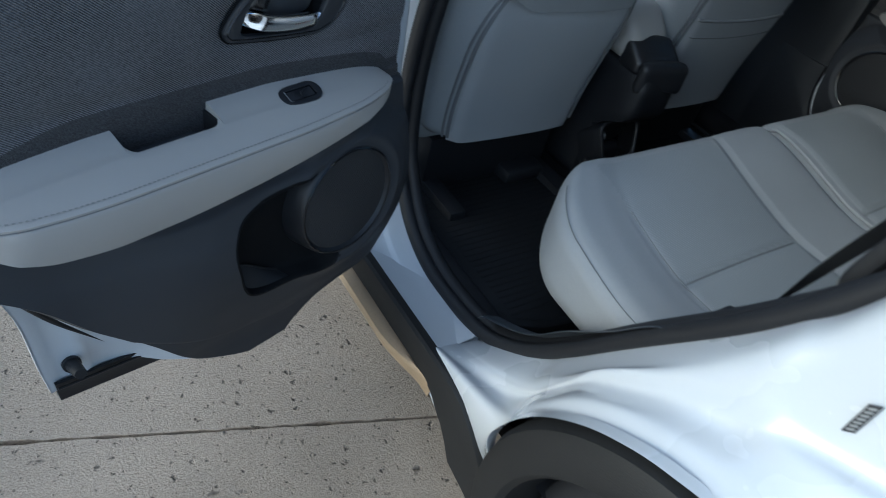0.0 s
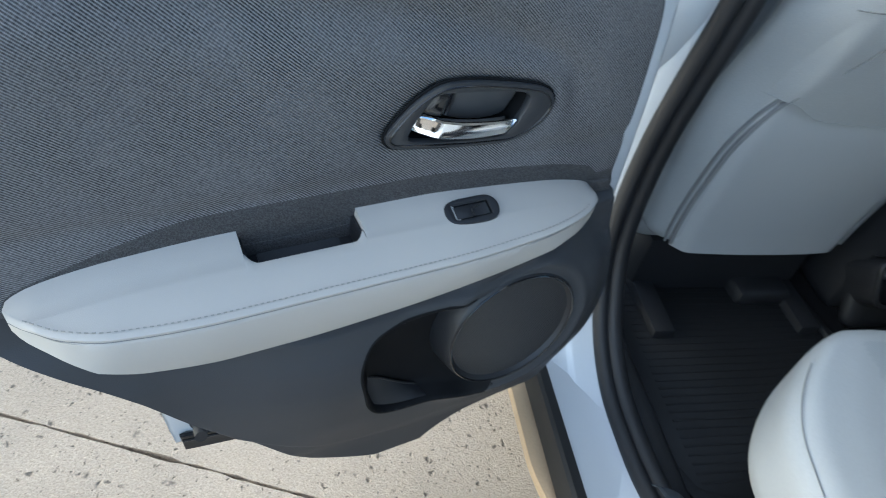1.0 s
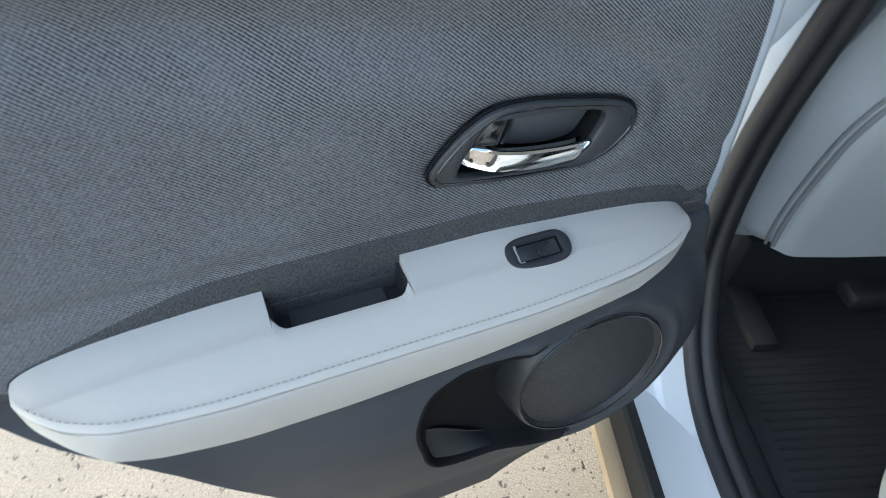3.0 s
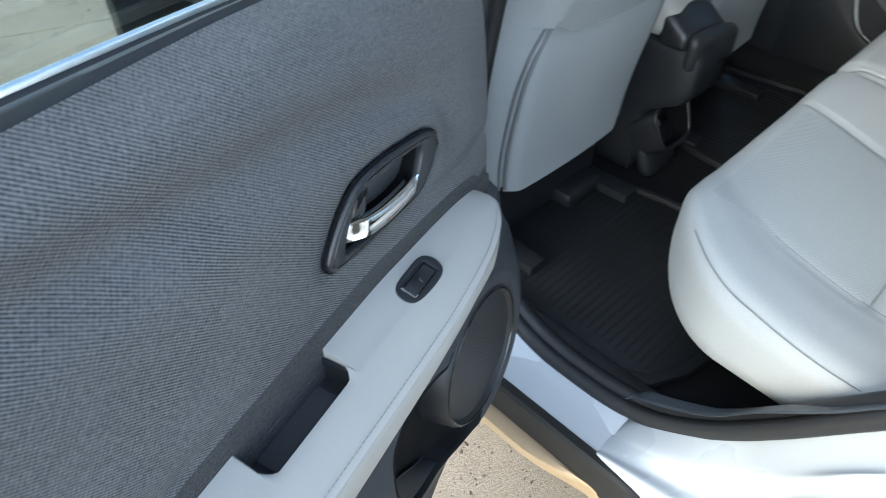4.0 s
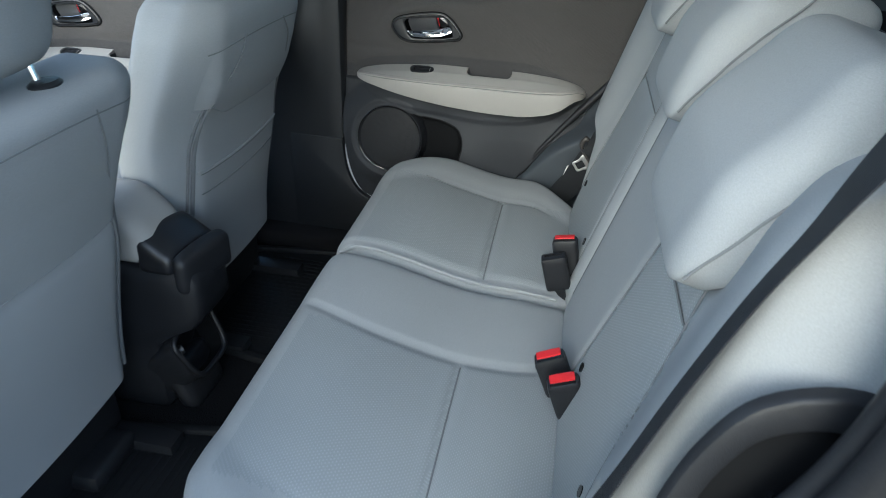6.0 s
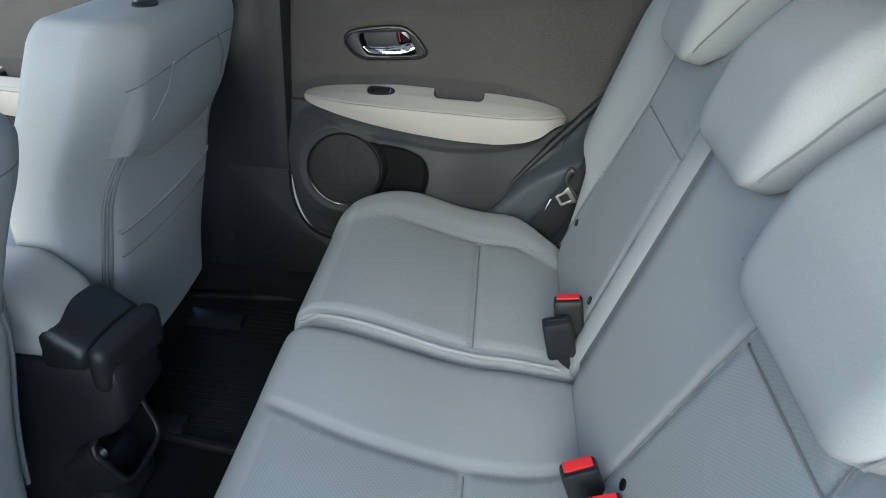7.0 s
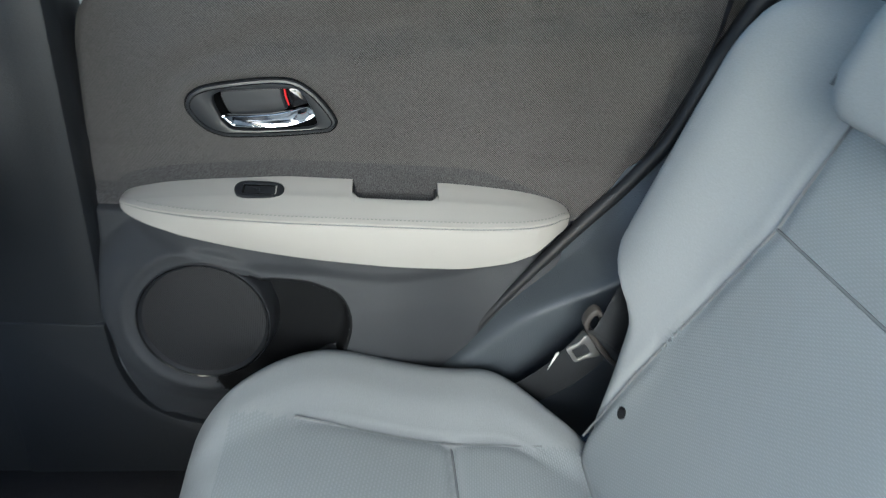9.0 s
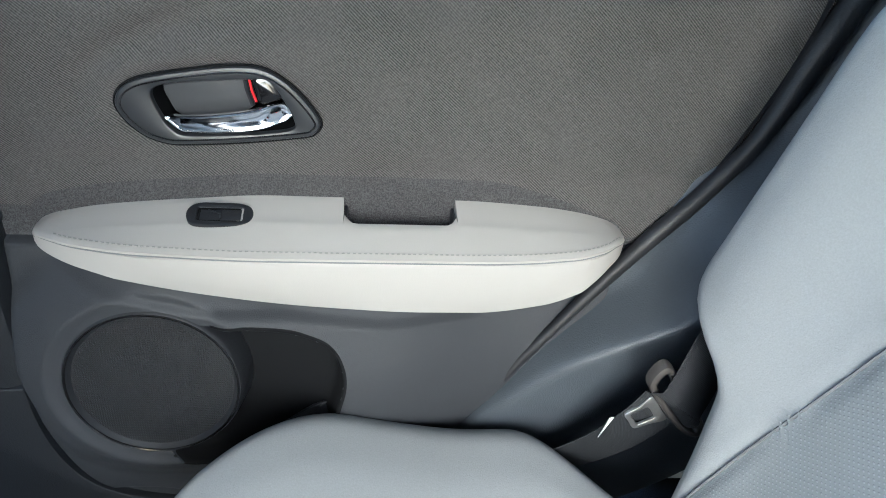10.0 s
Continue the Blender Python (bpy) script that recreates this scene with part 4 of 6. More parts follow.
build_door("rear_door", -1, 72.76, "open white rear door with grey cloth and pale armrest")

# front passenger door, seen past the seats: same trim, one door ahead
door_front = copy_thing(door_right, pose(HINGE[0], HINGE[1] + 1.00, -0.045))
tagged(door_front, "closed front passenger door with grey cloth trim", "car door")


# ---- the car's body ----
car = thing("car_body", "white car body with black sill and arch cladding", "car")
OPENING = smooth([(-0.02, 1.30), (-0.012, 1.1), (0.004, 0.93), (0.046, 0.66), (0.035, 0.46), (-0.02, 0.35), (-0.09, 0.285), (-0.18, 0.252), (-0.30, 0.252), (-0.39, 0.277), (-0.47, 0.335), (-0.55, 0.43), (-0.635, 0.555), (-0.734, 0.696), (-0.804, 0.816), (-0.854, 0.946), (-0.870, 1.08), (-0.858, 1.225), (-0.79, 1.38)], 6)


def opening_normals():
    out = []
    for i, p in enumerate(OPENING):
        d = OPENING[min(i + 1, len(OPENING) - 1)] - OPENING[max(i - 1, 0)]
        out.append(Vector((-d[1], d[0])).normalized())
    return out


NORM = opening_normals()
# profile of the jamb across the opening's edge: distance out from the edge, and how far out from the middle of the car
JAMB = [(-0.002, 0.690), (0.0, 0.700), (0.004, 0.712), (0.008, 0.728), (0.016, 0.742), (0.026, 0.748), (0.072, 0.753), (0.080, 0.757), (0.086, 0.770), (0.090, 0.790), (0.097, 0.801), (0.105, 0.806)]


ARCH, ARCH_R = (-0.93, 0.29), 0.352


def jamb_width(p):
    """How wide the painted jamb is: narrow over the sill and where the wheel arch comes close."""
    sill = ease(p[0], -0.46, -0.33) * (1 - ease(p[0], 0.0, 0.05)) * (1 - ease(p[1], 0.4, 0.6))
    gap = math.hypot(p[0] - ARCH[0], p[1] - ARCH[1]) - ARCH_R - 0.014
    return min(0.105 * (1 - 0.93 * sill), max(0.02, gap))


def jamb(side, first, last):
    rows = []
    for d, x0 in JAMB:
        row = []
        for p, n in list(zip(OPENING, NORM))[first:last]:
            k = jamb_width(p) / 0.105
            front = ease(p[0], -0.1, 0.0) * ease(p[1], 0.62, 0.85) if side < 0 else 0.0
            k, x = k * (1 - 0.5 * front), 0.690 + (x0 - 0.690) * (1 - 0.38 * front)
            row.append((side * x, p[0] + n[0] * d * k, p[1] + n[1] * d * k))
        rows.append(row)
    n = len(rows[0])
    return [v for r in rows for v in r], [(j * n + i, j * n + i + 1, (j + 1) * n + i + 1, (j + 1) * n + i) for j in range(len(rows) - 1) for i in range(n - 1)]


START = 50
part("door_jamb", jamb(-1, 0, START + 3), M["jamb"], car, "white painted door jamb", sharp=60)
part("weatherstrip", tube([(-0.692, p[0] - n[0] * 0.007, p[1] - n[1] * 0.007) for p, n in zip(OPENING, NORM)], 0.014, 12), M["rubber"], car, "black rubber weatherstrip")
part("opening_trim", tube([(-0.668, p[0] - n[0] * 0.008, p[1] - n[1] * 0.008) for p, n in zip(OPENING, NORM)], lambda s: 0.017 - 0.007 * ease(s, 0.72, 0.85), 12), M["rubber"], car)
part("door_jamb", jamb(1, 0, len(OPENING)), M["rubber"], car, "black seal flange round the closed door", sharp=60)
# the closed door's soft seal: fat beside the window, thin lower down
right_seal = smooth([(0.700, -0.40, 0.300), (0.692, -0.475, 0.352), (0.676, -0.545, 0.448), (0.662, -0.598, 0.545), (0.660, -0.619, 0.583), (0.667, -0.666, 0.643), (0.674, -0.698, 0.681), (0.681, -0.744, 0.735), (0.684, -0.782, 0.779), (0.684, -0.807, 0.815), (0.684, -0.829, 0.850), (0.686, -0.849, 0.900), (0.688, -0.866, 0.950), (0.690, -0.900, 1.03), (0.66, -0.94, 1.15), (0.62, -0.93, 1.32)], 6)
part("weatherstrip", tube(right_seal, lambda s: 0.0065 + 0.0035 * ease(s, 0.30, 0.50) + 0.004 * ease(s, 0.66, 0.8), 14), M["rubber"], car, "soft black door seal")
flange = smooth([(y, z) for z, y in reversed(FLANGE)], 5)
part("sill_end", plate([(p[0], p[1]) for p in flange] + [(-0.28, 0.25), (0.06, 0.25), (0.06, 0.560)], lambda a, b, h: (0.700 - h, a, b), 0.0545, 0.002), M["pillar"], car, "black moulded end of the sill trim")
part("jamb_edge", tube([(0.6660, p[0] + 0.0015, p[1]) for p in flange[3:36]], lambda s: 0.0003 + 0.0062 * math.sin(math.pi * s) ** 0.6, 8), M["jamb"], car, "white painted flange edge")

# added black sheet that darkens the white gap behind the closed door's edge
part("gap_cover", grid(lambda u, v: (0.716, rear_edge(v) + 0.012 - 0.075 * u, v), steps(0, 1, 4), steps(0.31, 1.06, 40)), M["rubber"], car)

# rear quarter: from the opening's edge the skin steps down to the wheel arch over two soft ledges; each row is (y, z) from the sill to the rear
Q_EDGE = [(-0.36, 0.250), (-0.50, 0.368), (-0.551, 0.431), (-0.603, 0.508), (-0.668, 0.601), (-0.734, 0.696), (-0.772, 0.760), (-0.806, 0.820), (-0.862, 0.990), (-0.866, 1.12), (-0.79, 1.38)]
Q_LIP = [(-0.36, 0.259), (-0.5175, 0.3634), (-0.5689, 0.4287), (-0.6203, 0.5048), (-0.6846, 0.5978), (-0.7509, 0.6937), (-0.7894, 0.758), (-0.8234, 0.8155), (-0.882, 0.988), (-0.887, 1.12), (-0.84, 1.39)]
Q_TOP_ONE = [(-0.36, 0.263), (-0.5366, 0.3638), (-0.5972, 0.4567), (-0.6363, 0.535), (-0.6911, 0.5995), (-0.7556, 0.667), (-0.8085, 0.6993), (-0.8604, 0.7088), (-1.0, 0.78), (-1.25, 0.9), (-1.5, 1.25)]
Q_LOW_ONE = [(-0.365, 0.2755), (-0.5268, 0.3315), (-0.5882, 0.4226), (-0.6374, 0.5076), (-0.6968, 0.566), (-0.7541, 0.6172), (-0.8094, 0.649), (-0.8736, 0.6877), (-1.02, 0.75), (-1.27, 0.85), (-1.55, 1.2)]
Q_TOP_TWO = [(-0.38, 0.28), (-0.5557, 0.3466), (-0.599, 0.4351), (-0.6453, 0.5126), (-0.7006, 0.569), (-0.757, 0.6042), (-0.8154, 0.6324), (-0.8919, 0.6638), (-1.03, 0.69), (-1.29, 0.75), (-1.58, 1.0)]
Q_LOW_TWO = [(-0.52, 0.215), (-0.5783, 0.3303), (-0.5968, 0.406), (-0.6397, 0.4869), (-0.696, 0.5472), (-0.7523, 0.5861), (-0.8085, 0.6137), (-0.8878, 0.6435), (-1.01, 0.65), (-1.29, 0.6), (-1.6, 0.8)]
Q_ARCH = [(-0.592, 0.206), (-0.5875, 0.345), (-0.604, 0.418), (-0.645, 0.4935), (-0.70, 0.5535), (-0.755, 0.5925), (-0.81, 0.6185), (-0.885, 0.6365), (-1.00, 0.6315), (-1.25, 0.44), (-1.6, 0.6)]


def quarter_rows():
    # how far out each line runs: over the wheel, where the ledges are crisp, and past it
    rows = [(Q_EDGE, 0.688, 0.688), (Q_LIP, 0.745, 0.738), (Q_TOP_ONE, 0.766, 0.7525), (Q_LOW_ONE, 0.774, 0.788), (Q_TOP_TWO, 0.815, 0.8185), (Q_LOW_TWO, 0.836, 0.848), (Q_ARCH, 0.862, 0.858), (Q_ARCH, 0.842, 0.842)]
    crisp = [0, 1, 1, 1, 1, 1, 1, 0.35, 0, 0, 0]
    lines = [smooth([(-min(far, 0.808) if k == 0 else -(far + (near - far) * crisp[k]), y, z) for k, (y, z) in enumerate(row)], 14) for row, near, far in rows]
    n = len(lines[0])
    across = [smooth([ln[i] for ln in lines], 9) for i in range(n)]
    k = len(across[0])
    return [tuple(p) for col in across for p in col], [(i * k + j, i * k + j + 1, (i + 1) * k + j + 1, (i + 1) * k + j) for i in range(n - 1) for j in range(k - 1)]


part("quarter_panel", quarter_rows(), M["white"], car, "white painted rear quarter with two soft ledges", sharp=80)


def arc(r, x, a0=-15, a1=200, n=60):
    return [(x, ARCH[0] + r * math.cos(radians(a0 + (a1 - a0) * k / n)), ARCH[1] + r * math.sin(radians(a0 + (a1 - a0) * k / n))) for k in range(n + 1)]


prof = [(ARCH_R - 0.010, -0.800), (ARCH_R - 0.012, -0.846), (ARCH_R - 0.019, -0.864), (ARCH_R - 0.05, -0.880), (ARCH_R - 0.075, -0.878), (ARCH_R - 0.084, -0.868), (ARCH_R - 0.086, -0.80), (ARCH_R - 0.07, -0.62)]
rows = [arc(r, x) for r, x in prof]
part("wheel_arch_trim", ([v for r in rows for v in r], [(j * 61 + i, j * 61 + i + 1, (j + 1) * 61 + i + 1, (j + 1) * 61 + i) for j in range(len(rows) - 1) for i in range(60)]), M["clad"], car, "black plastic wheel arch cladding")


# sill: painted step, black cladding below, lip with the paving's reflection painted tan
def extrude_y(profile, y0, y1, n=30, bend=None):
    ys = steps(y0, y1, n)
    V = [bend(x, y, z) if bend else (x, y, z) for y in ys for x, z in profile]
    k = len(profile)
    return V, [(j * k + i, j * k + i + 1, (j + 1) * k + i + 1, (j + 1) * k + i) for j in range(n) for i in range(k - 1)]


def rise(x, y, z):
    return (x, y, z - 0.06 * ease(-y, 0.38, 0.52))


sill_top = curve([(-0.62, 0.160), (-0.566, 0.212), (-0.52, 0.250), (-0.47, 0.277), (-0.40, 0.284), (-0.20, 0.283), (1.3, 0.283)])
sill_low = curve([(-0.62, 0.095), (-0.555, 0.112), (-0.496, 0.126), (-0.474, 0.168), (-0.438, 0.189), (-0.418, 0.210), (-0.38, 0.221), (1.3, 0.222)])


def sill_piece(profile, y0, y1, n=80):
    """profile: (x, share from the cladding's lower to its upper edge, lift) along the sill."""
    ys = steps(y0, y1, n)
    V = [(x, y, sill_low(y) + (sill_top(y) - sill_low(y)) * k + dz) for y in ys for x, k, dz in profile]
    m = len(profile)
    return V, [(j * m + i, j * m + i + 1, (j + 1) * m + i + 1, (j + 1) * m + i) for j in range(n) for i in range(m - 1)]


part("sill_panel", extrude_y([(-0.690, 0.250), (-0.715, 0.252), (-0.750, 0.262), (-0.790, 0.276), (-0.808, 0.282), (-0.816, 0.278), (-0.818, 0.20)], -0.50, 1.3, 60, rise), M["jamb"], car, "white painted sill")
part("sill_cladding", sill_piece([(-0.800, 1, 0.0), (-0.816, 1, 0.002), (-0.822, 1, -0.002), (-0.824, 0.85, 0), (-0.826, 0.5, 0), (-0.824, 0.1, 0), (-0.824, 0.0, 0.0), (-0.81, 0.0, -0.006), (-0.78, 0.0, -0.01)], -0.60, 1.3), M["clad"], car, "black plastic sill cladding")
V, F = [], []
ys = steps(-0.405, 1.3, 60)
for y in ys:
    w = ease(y, -0.408, -0.25)
    z0 = sill_low(y) + 0.004
    V += [(-0.823, y, z0), (-0.823 - 0.014 * w, y, z0 + 0.002), (-0.823 - 0.028 * w, y, z0 - 0.001), (-0.823 - 0.032 * w, y, z0 - 0.010), (-0.823 - 0.024 * w, y, z0 - 0.028), (-0.81, y, z0 - 0.035)]
F = [(j * 6 + i, j * 6 + i + 1, (j + 1) * 6 + i + 1, (j + 1) * 6 + i) for j in range(60) for i in range(5)]
part("sill_strip", (V, F), M["tan_reflection"], car, "lower sill strip, the paving's reflection in its tan colour")
# pillars, roof, floor pan, rear end: close the cabin
part("centre_pillar", rbox((-0.775, 0.075, 0.22), (-0.70, 0.135, 1.45), 0.015, (4, 5, 40), lambda x, y, z: (x + 0.13 * ease(z, 1.0, 1.5) + 0.045 * ease(y, 0.085, 0.135) * ease(-x, 0.70, 0.775), y - 0.075 * ease(z, 0.62, 0.95) * (1 - ease(y, 0.12, 0.2)), z)), M["jamb"], car, "white painted centre pillar")
part("pillar_cover", rbox((-0.705, 0.07, 0.24), (-0.62, 0.22, 1.45), 0.03, (4, 5, 40), lambda x, y, z: (x + 0.12 * ease(z, 1.0, 1.5), y - 0.085 * ease(z, 0.62, 0.95) * (1 - ease(y, 0.12, 0.22)), z)), M["trim"], car)
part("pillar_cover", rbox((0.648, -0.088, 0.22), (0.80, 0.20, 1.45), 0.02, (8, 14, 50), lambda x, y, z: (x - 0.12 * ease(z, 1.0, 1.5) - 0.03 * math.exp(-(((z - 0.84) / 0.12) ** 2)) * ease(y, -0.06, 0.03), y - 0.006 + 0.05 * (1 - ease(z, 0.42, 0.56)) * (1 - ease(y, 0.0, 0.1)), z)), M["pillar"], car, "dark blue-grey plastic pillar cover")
part("sill_cover", rbox((0.60, -0.62, 0.19), (0.80, 1.2, 0.275), 0.03, (6, 30, 5)), M["carpet"], car)
part("sill_cover", rbox((-0.685, -0.44, 0.19), (-0.60, 1.2, 0.245), 0.02, (6, 30, 5)), M["black"], car)
part("floor_pan", rbox((-0.72, -1.9, 0.15), (0.80, 1.4, 0.205), 0.01, (4, 4, 2)), M["carpet"], car, "black carpeted floor")
part("roof", shell(lambda u, v: (-0.62 + 1.24 * u, -1.7 + 2.17 * v, 1.47 + 0.05 * (1 - (2 * u - 1) ** 2)), steps(0, 1, 16), steps(0, 1, 16), lambda u, v: (0, 0, 0.04)), M["white"], car, "white roof")
part("headliner", shell(lambda u, v: (-0.60 + 1.2 * u, -1.66 + 2.10 * v, 1.455 + 0.05 * (1 - (2 * u - 1) ** 2)), steps(0, 1, 16), steps(0, 1, 16), lambda u, v: (0, 0, 0.008)), M["lining"], car, "light grey headliner")
for side in (-1, 1):
    part("rear_pillar", loft([[(side * x, y + dy, z) for x, dy in ((0.60, 0), (0.72, 0.0), (0.72, -0.35), (0.60, -0.35))] for z, y, in ((1.05, -0.93), (1.2, -0.92), (1.35, -0.90), (1.49, -0.86))]), M["trim"], car)
    part("front_pillar", tube(smooth([(side * 0.74, 1.45, 1.02), (side * 0.66, 0.90, 1.30), (side * 0.58, 0.45, 1.49)], 6), 0.035, 8), M["white"], car)
part("side_wall", rbox((0.78, -1.9, 0.2), (0.84, -0.9, 1.06), 0.02, (2, 8, 8)), M["white"], car)
part("side_wall", rbox((-0.74, -1.9, 0.4), (-0.70, -1.0, 1.06), 0.02, (2, 8, 8)), M["trim"], car)
part("tailgate", rbox((-0.8, -1.95, 0.3), (0.8, -1.88, 1.05), 0.03, (6, 3, 6)), M["trim"], car)
for side in (-1, 1):
    part("side_wall", loft([[(side * x, y, z) for x, y in ((xo, -0.93 - 0.10 * (1.47 - z)), (xo, -1.86), (xo - 0.05, -1.86), (xo - 0.05, -0.93 - 0.10 * (1.47 - z)))] for z, xo in ((1.04, 0.76), (1.2, 0.735), (1.35, 0.69), (1.49, 0.63))]), M["trim"], car)
part("rear_glass", shell(lambda u, v: (-0.70 + 1.40 * u, -1.90 + 0.20 * v, 1.04 + 0.45 * v), steps(0, 1, 6), steps(0, 1, 6), lambda u, v: (0, 0.012, 0)), M["glass"], car, "tinted rear glass").visible_shadow = False
part("cargo_floor", rbox((-0.70, -1.88, 0.55), (0.75, -0.95, 0.58), 0.01, (4, 4, 1)), M["carpet"], car)
part("cargo_cover", rbox((-0.60, -1.80, 0.985), (0.62, -1.08, 1.0), 0.006, (6, 12, 2)), M["pocket"], car, "black cargo cover with pale ridges")
for k in range(6):
    part("ridge", rbox((-0.58, -1.70 + 0.10 * k, 0.998), (0.60, -1.694 + 0.10 * k, 1.004), 0.002, (2, 1, 1)), M["lower"], car)
part("bulkhead", rbox((-0.78, 1.25, 0.2), (0.80, 1.32, 1.02), 0.03, (4, 2, 4)), M["black"], car)
tyre = part("tyre", loft([[(x, ARCH[0] + r * math.cos(2 * math.pi * k / 48), 0.262 + r * math.sin(2 * math.pi * k / 48)) for k in range(48)] for r, x in ((0.17, -0.78), (0.20, -0.80), (0.235, -0.802), (0.254, -0.79), (0.262, -0.76), (0.262, -0.66), (0.25, -0.63))], cap=True), M["rubber"], car, "black tyre in the arch")
part("arch_liner", loft([arc(0.345, -0.80, 0, 180, 40) + [(-0.80, -1.3, 0.25)], arc(0.345, -0.58, 0, 180, 40) + [(-0.58, -1.3, 0.25)]], cap=False), M["rubber"], car)

# rear quarter trim beside the seat back, right and left
ridge_off = curve([(0.30, 0.012), (0.50, 0.014), (0.545, 0.016), (0.613, 0.026), (0.66, 0.038), (0.70, 0.050), (0.735, 0.058), (0.85, 0.075), (1.25, 0.08)])
ridge_x = curve([(0.30, 0.650), (0.50, 0.645), (0.545, 0.638), (0.613, 0.624), (0.66, 0.612), (0.70, 0.604), (0.735, 0.600), (1.25, 0.590)])
for side in (1, -1):

    def quarter_trim(u, v, side=side):
        z = 0.30 + 0.95 * v
        d = 0.42 * u**1.7 - (0.025 * (1 - u) ** 10 if side > 0 else 0.0)
        r, xr = ridge_off(z), ridge_x(z)
        over = d - r
        bend = (over + math.sqrt(over * over + 0.00006)) / 2
        x = 0.682 + (xr - 0.682) * clamp((d - bend) / max(0.004, r)) - 0.10 * bend * (1 - ease(d, 0.10, 0.2))
        x += 0.9 * max(0.0, -d) - 0.03 * ease(z, 1.0, 1.25) + 0.014 * ease(z, 0.53, 0.45) * ease(over, 0.02, 0.08)
        return side * (x + (0.0 if side > 0 else 0.012)), rear_edge(clamp(z, 0.31, 1.05)) + 0.010 - d, z

    part("quarter_trim", shell(quarter_trim, steps(0, 1, 56), steps(0, 1, 70), lambda u, v, side=side: (side * 0.006, 0, 0)), M["trim"], car, "dark blue-grey moulded quarter trim")


# ---- rear bench ----
def groove(d, w=0.006, depth=0.005):
    return -depth * math.exp(-((d / w) ** 2))


def cushion_top(x, y):
    """Height of the bench's top over the car's width and length."""
    z = 0.566 - 0.052 * ease(-y, 0.30, 0.58) - 0.012 * ease(-y, 0.6, 0.74)
    a = abs(x)
    if x > 0.099 or x < -0.135:
        z += groove(a - 0.475, 0.005, 0.004 * ease(-y, 0.34, 0.44) * (1 - ease(-y, 0.64, 0.68)))
        if 0.13 < a < 0.475:
            z += groove(y + 0.552, 0.007, 0.007)
            z += 0.006 * math.sin(math.pi * (a - 0.13) / 0.345) * ease(-y, 0.3, 0.4)
        z += 0.006 * ease(a, 0.48, 0.55)
    if x > 0.099:
        z += groove(a - 0.132, 0.005, 0.005)
    z += groove(x + 0.13, 0.0055, 0.008 * ease(-y, 0.25, 0.29))
    if -0.13 < x < 0.10:
        z += 0.004 * math.sin(math.pi * clamp((x + 0.13) / 0.23))
    return z


def bench_outer(y):
    return 0.636 - 0.120 * ease(-y, 0.60, 0.75) ** 1.3 - 0.15 * clamp((y + 0.43) / 0.182) ** 2.0


def cushion(x0, x1, name, root, label):
    outer = max(abs(x0), abs(x1)) > 0.5
    sgn = 1 if x1 > 0.5 else -1
    inner = x0 if sgn > 0 else x1

    def shape(x, y, z):
        t = (z - 0.38) / 0.18
        # nose: rounded, tucked back below
        y += (0.045 * ease(0.5 - t, 0, 0.5) * -1 + 0.006 * math.sin(math.pi * clamp(t))) * ease(y, -0.5, -0.25)
        zz = 0.38 + (z - 0.38) * (cushion_top(x, y) - 0.38) / 0.18
        if outer:
            k = (abs(x - inner)) / (0.632 - sgn * inner)
            lim = bench_outer(y) - 0.02 * ease(0.4 - t, 0, 0.4)
            x = inner + sgn * k * (lim - sgn * inner)
        return x, y, zz

    n = (max(8, int((x1 - x0) / 0.0085)), 64, 18)
    return part(name, rbox((x0, -0.745, 0.38), (x1, -0.250, 0.56), 0.042, n, shape), [M["seat"], M["seatdot"]], root, label, sharp=70, pick=lambda x, y, z: 1 if 0.133 < abs(x) < 0.474 and y < -0.29 and z > 0.46 else 0)


def on_top(pts, lift=0.0016):
    return [(x, y, cushion_top(x, y) + lift) for x, y in pts]


bench_l = thing("rear_seat", "wide light grey cloth rear seat with two headrests", "car seat", (0, 0, 0), "rear bench")
cushion(-0.632, 0.097, "seat", bench_l, "")
part("seam", tube(on_top([(-0.475, y) for y in steps(-0.67, -0.40, 40)]), 0.0015, 6), M["seam"], bench_l)
part("seam", tube(on_top([(x, -0.552) for x in steps(-0.474, -0.135, 30)]), 0.0015, 6), M["seam"], bench_l)
part("seam", tube([(-0.13, y, cushion_top(-0.13, y) + 0.0006) for y in steps(-0.70, -0.285, 40)], 0.0014, 5), M["seam"], bench_l)
part("side_seam", tube([(-bench_outer(y) + 0.012, y, cushion_top(-bench_outer(y) + 0.012, y) - 0.0085) for y in steps(-0.60, -0.315, 40)], 0.0009, 6), M["seam"], bench_l)
bench_r = thing("rear_seat", "narrow light grey cloth rear seat with one headrest", "car seat", (0, 0, 0), "rear bench")
cushion(0.102, 0.632, "seat", bench_r, "")
part("seam", tube(on_top([(0.475, y) for y in steps(-0.67, -0.36, 40)]), 0.0015, 6), M["seam"], bench_r)
part("seam", tube(on_top([(x, -0.552) for x in steps(0.134, 0.474, 30)]), 0.0015, 6), M["seam"], bench_r)
part("piping", tube([(0.109, y, cushion_top(0.115, y) - 0.004 - 0.02 * ease(y, -0.30, -0.26)) for y in steps(-0.70, -0.262, 40)], 0.0042, 8), M["seat"], bench_r, "rolled cloth edge")

RECLINE = radians(15.5)
BASE = Vector((0, -0.705, 0.48))


def back_place(x, d, h):
    """A point of the seat back: d behind its face, h up along it."""
    return (x, BASE[1] - math.sin(RECLINE) * h - math.cos(RECLINE) * d, BASE[2] + math.cos(RECLINE) * h - math.sin(RECLINE) * d)


def seam_out(h):
    return 0.462 - 0.21 * (h - 0.12) if h < 0.41 else 0.401 - 0.02 * (h - 0.41)


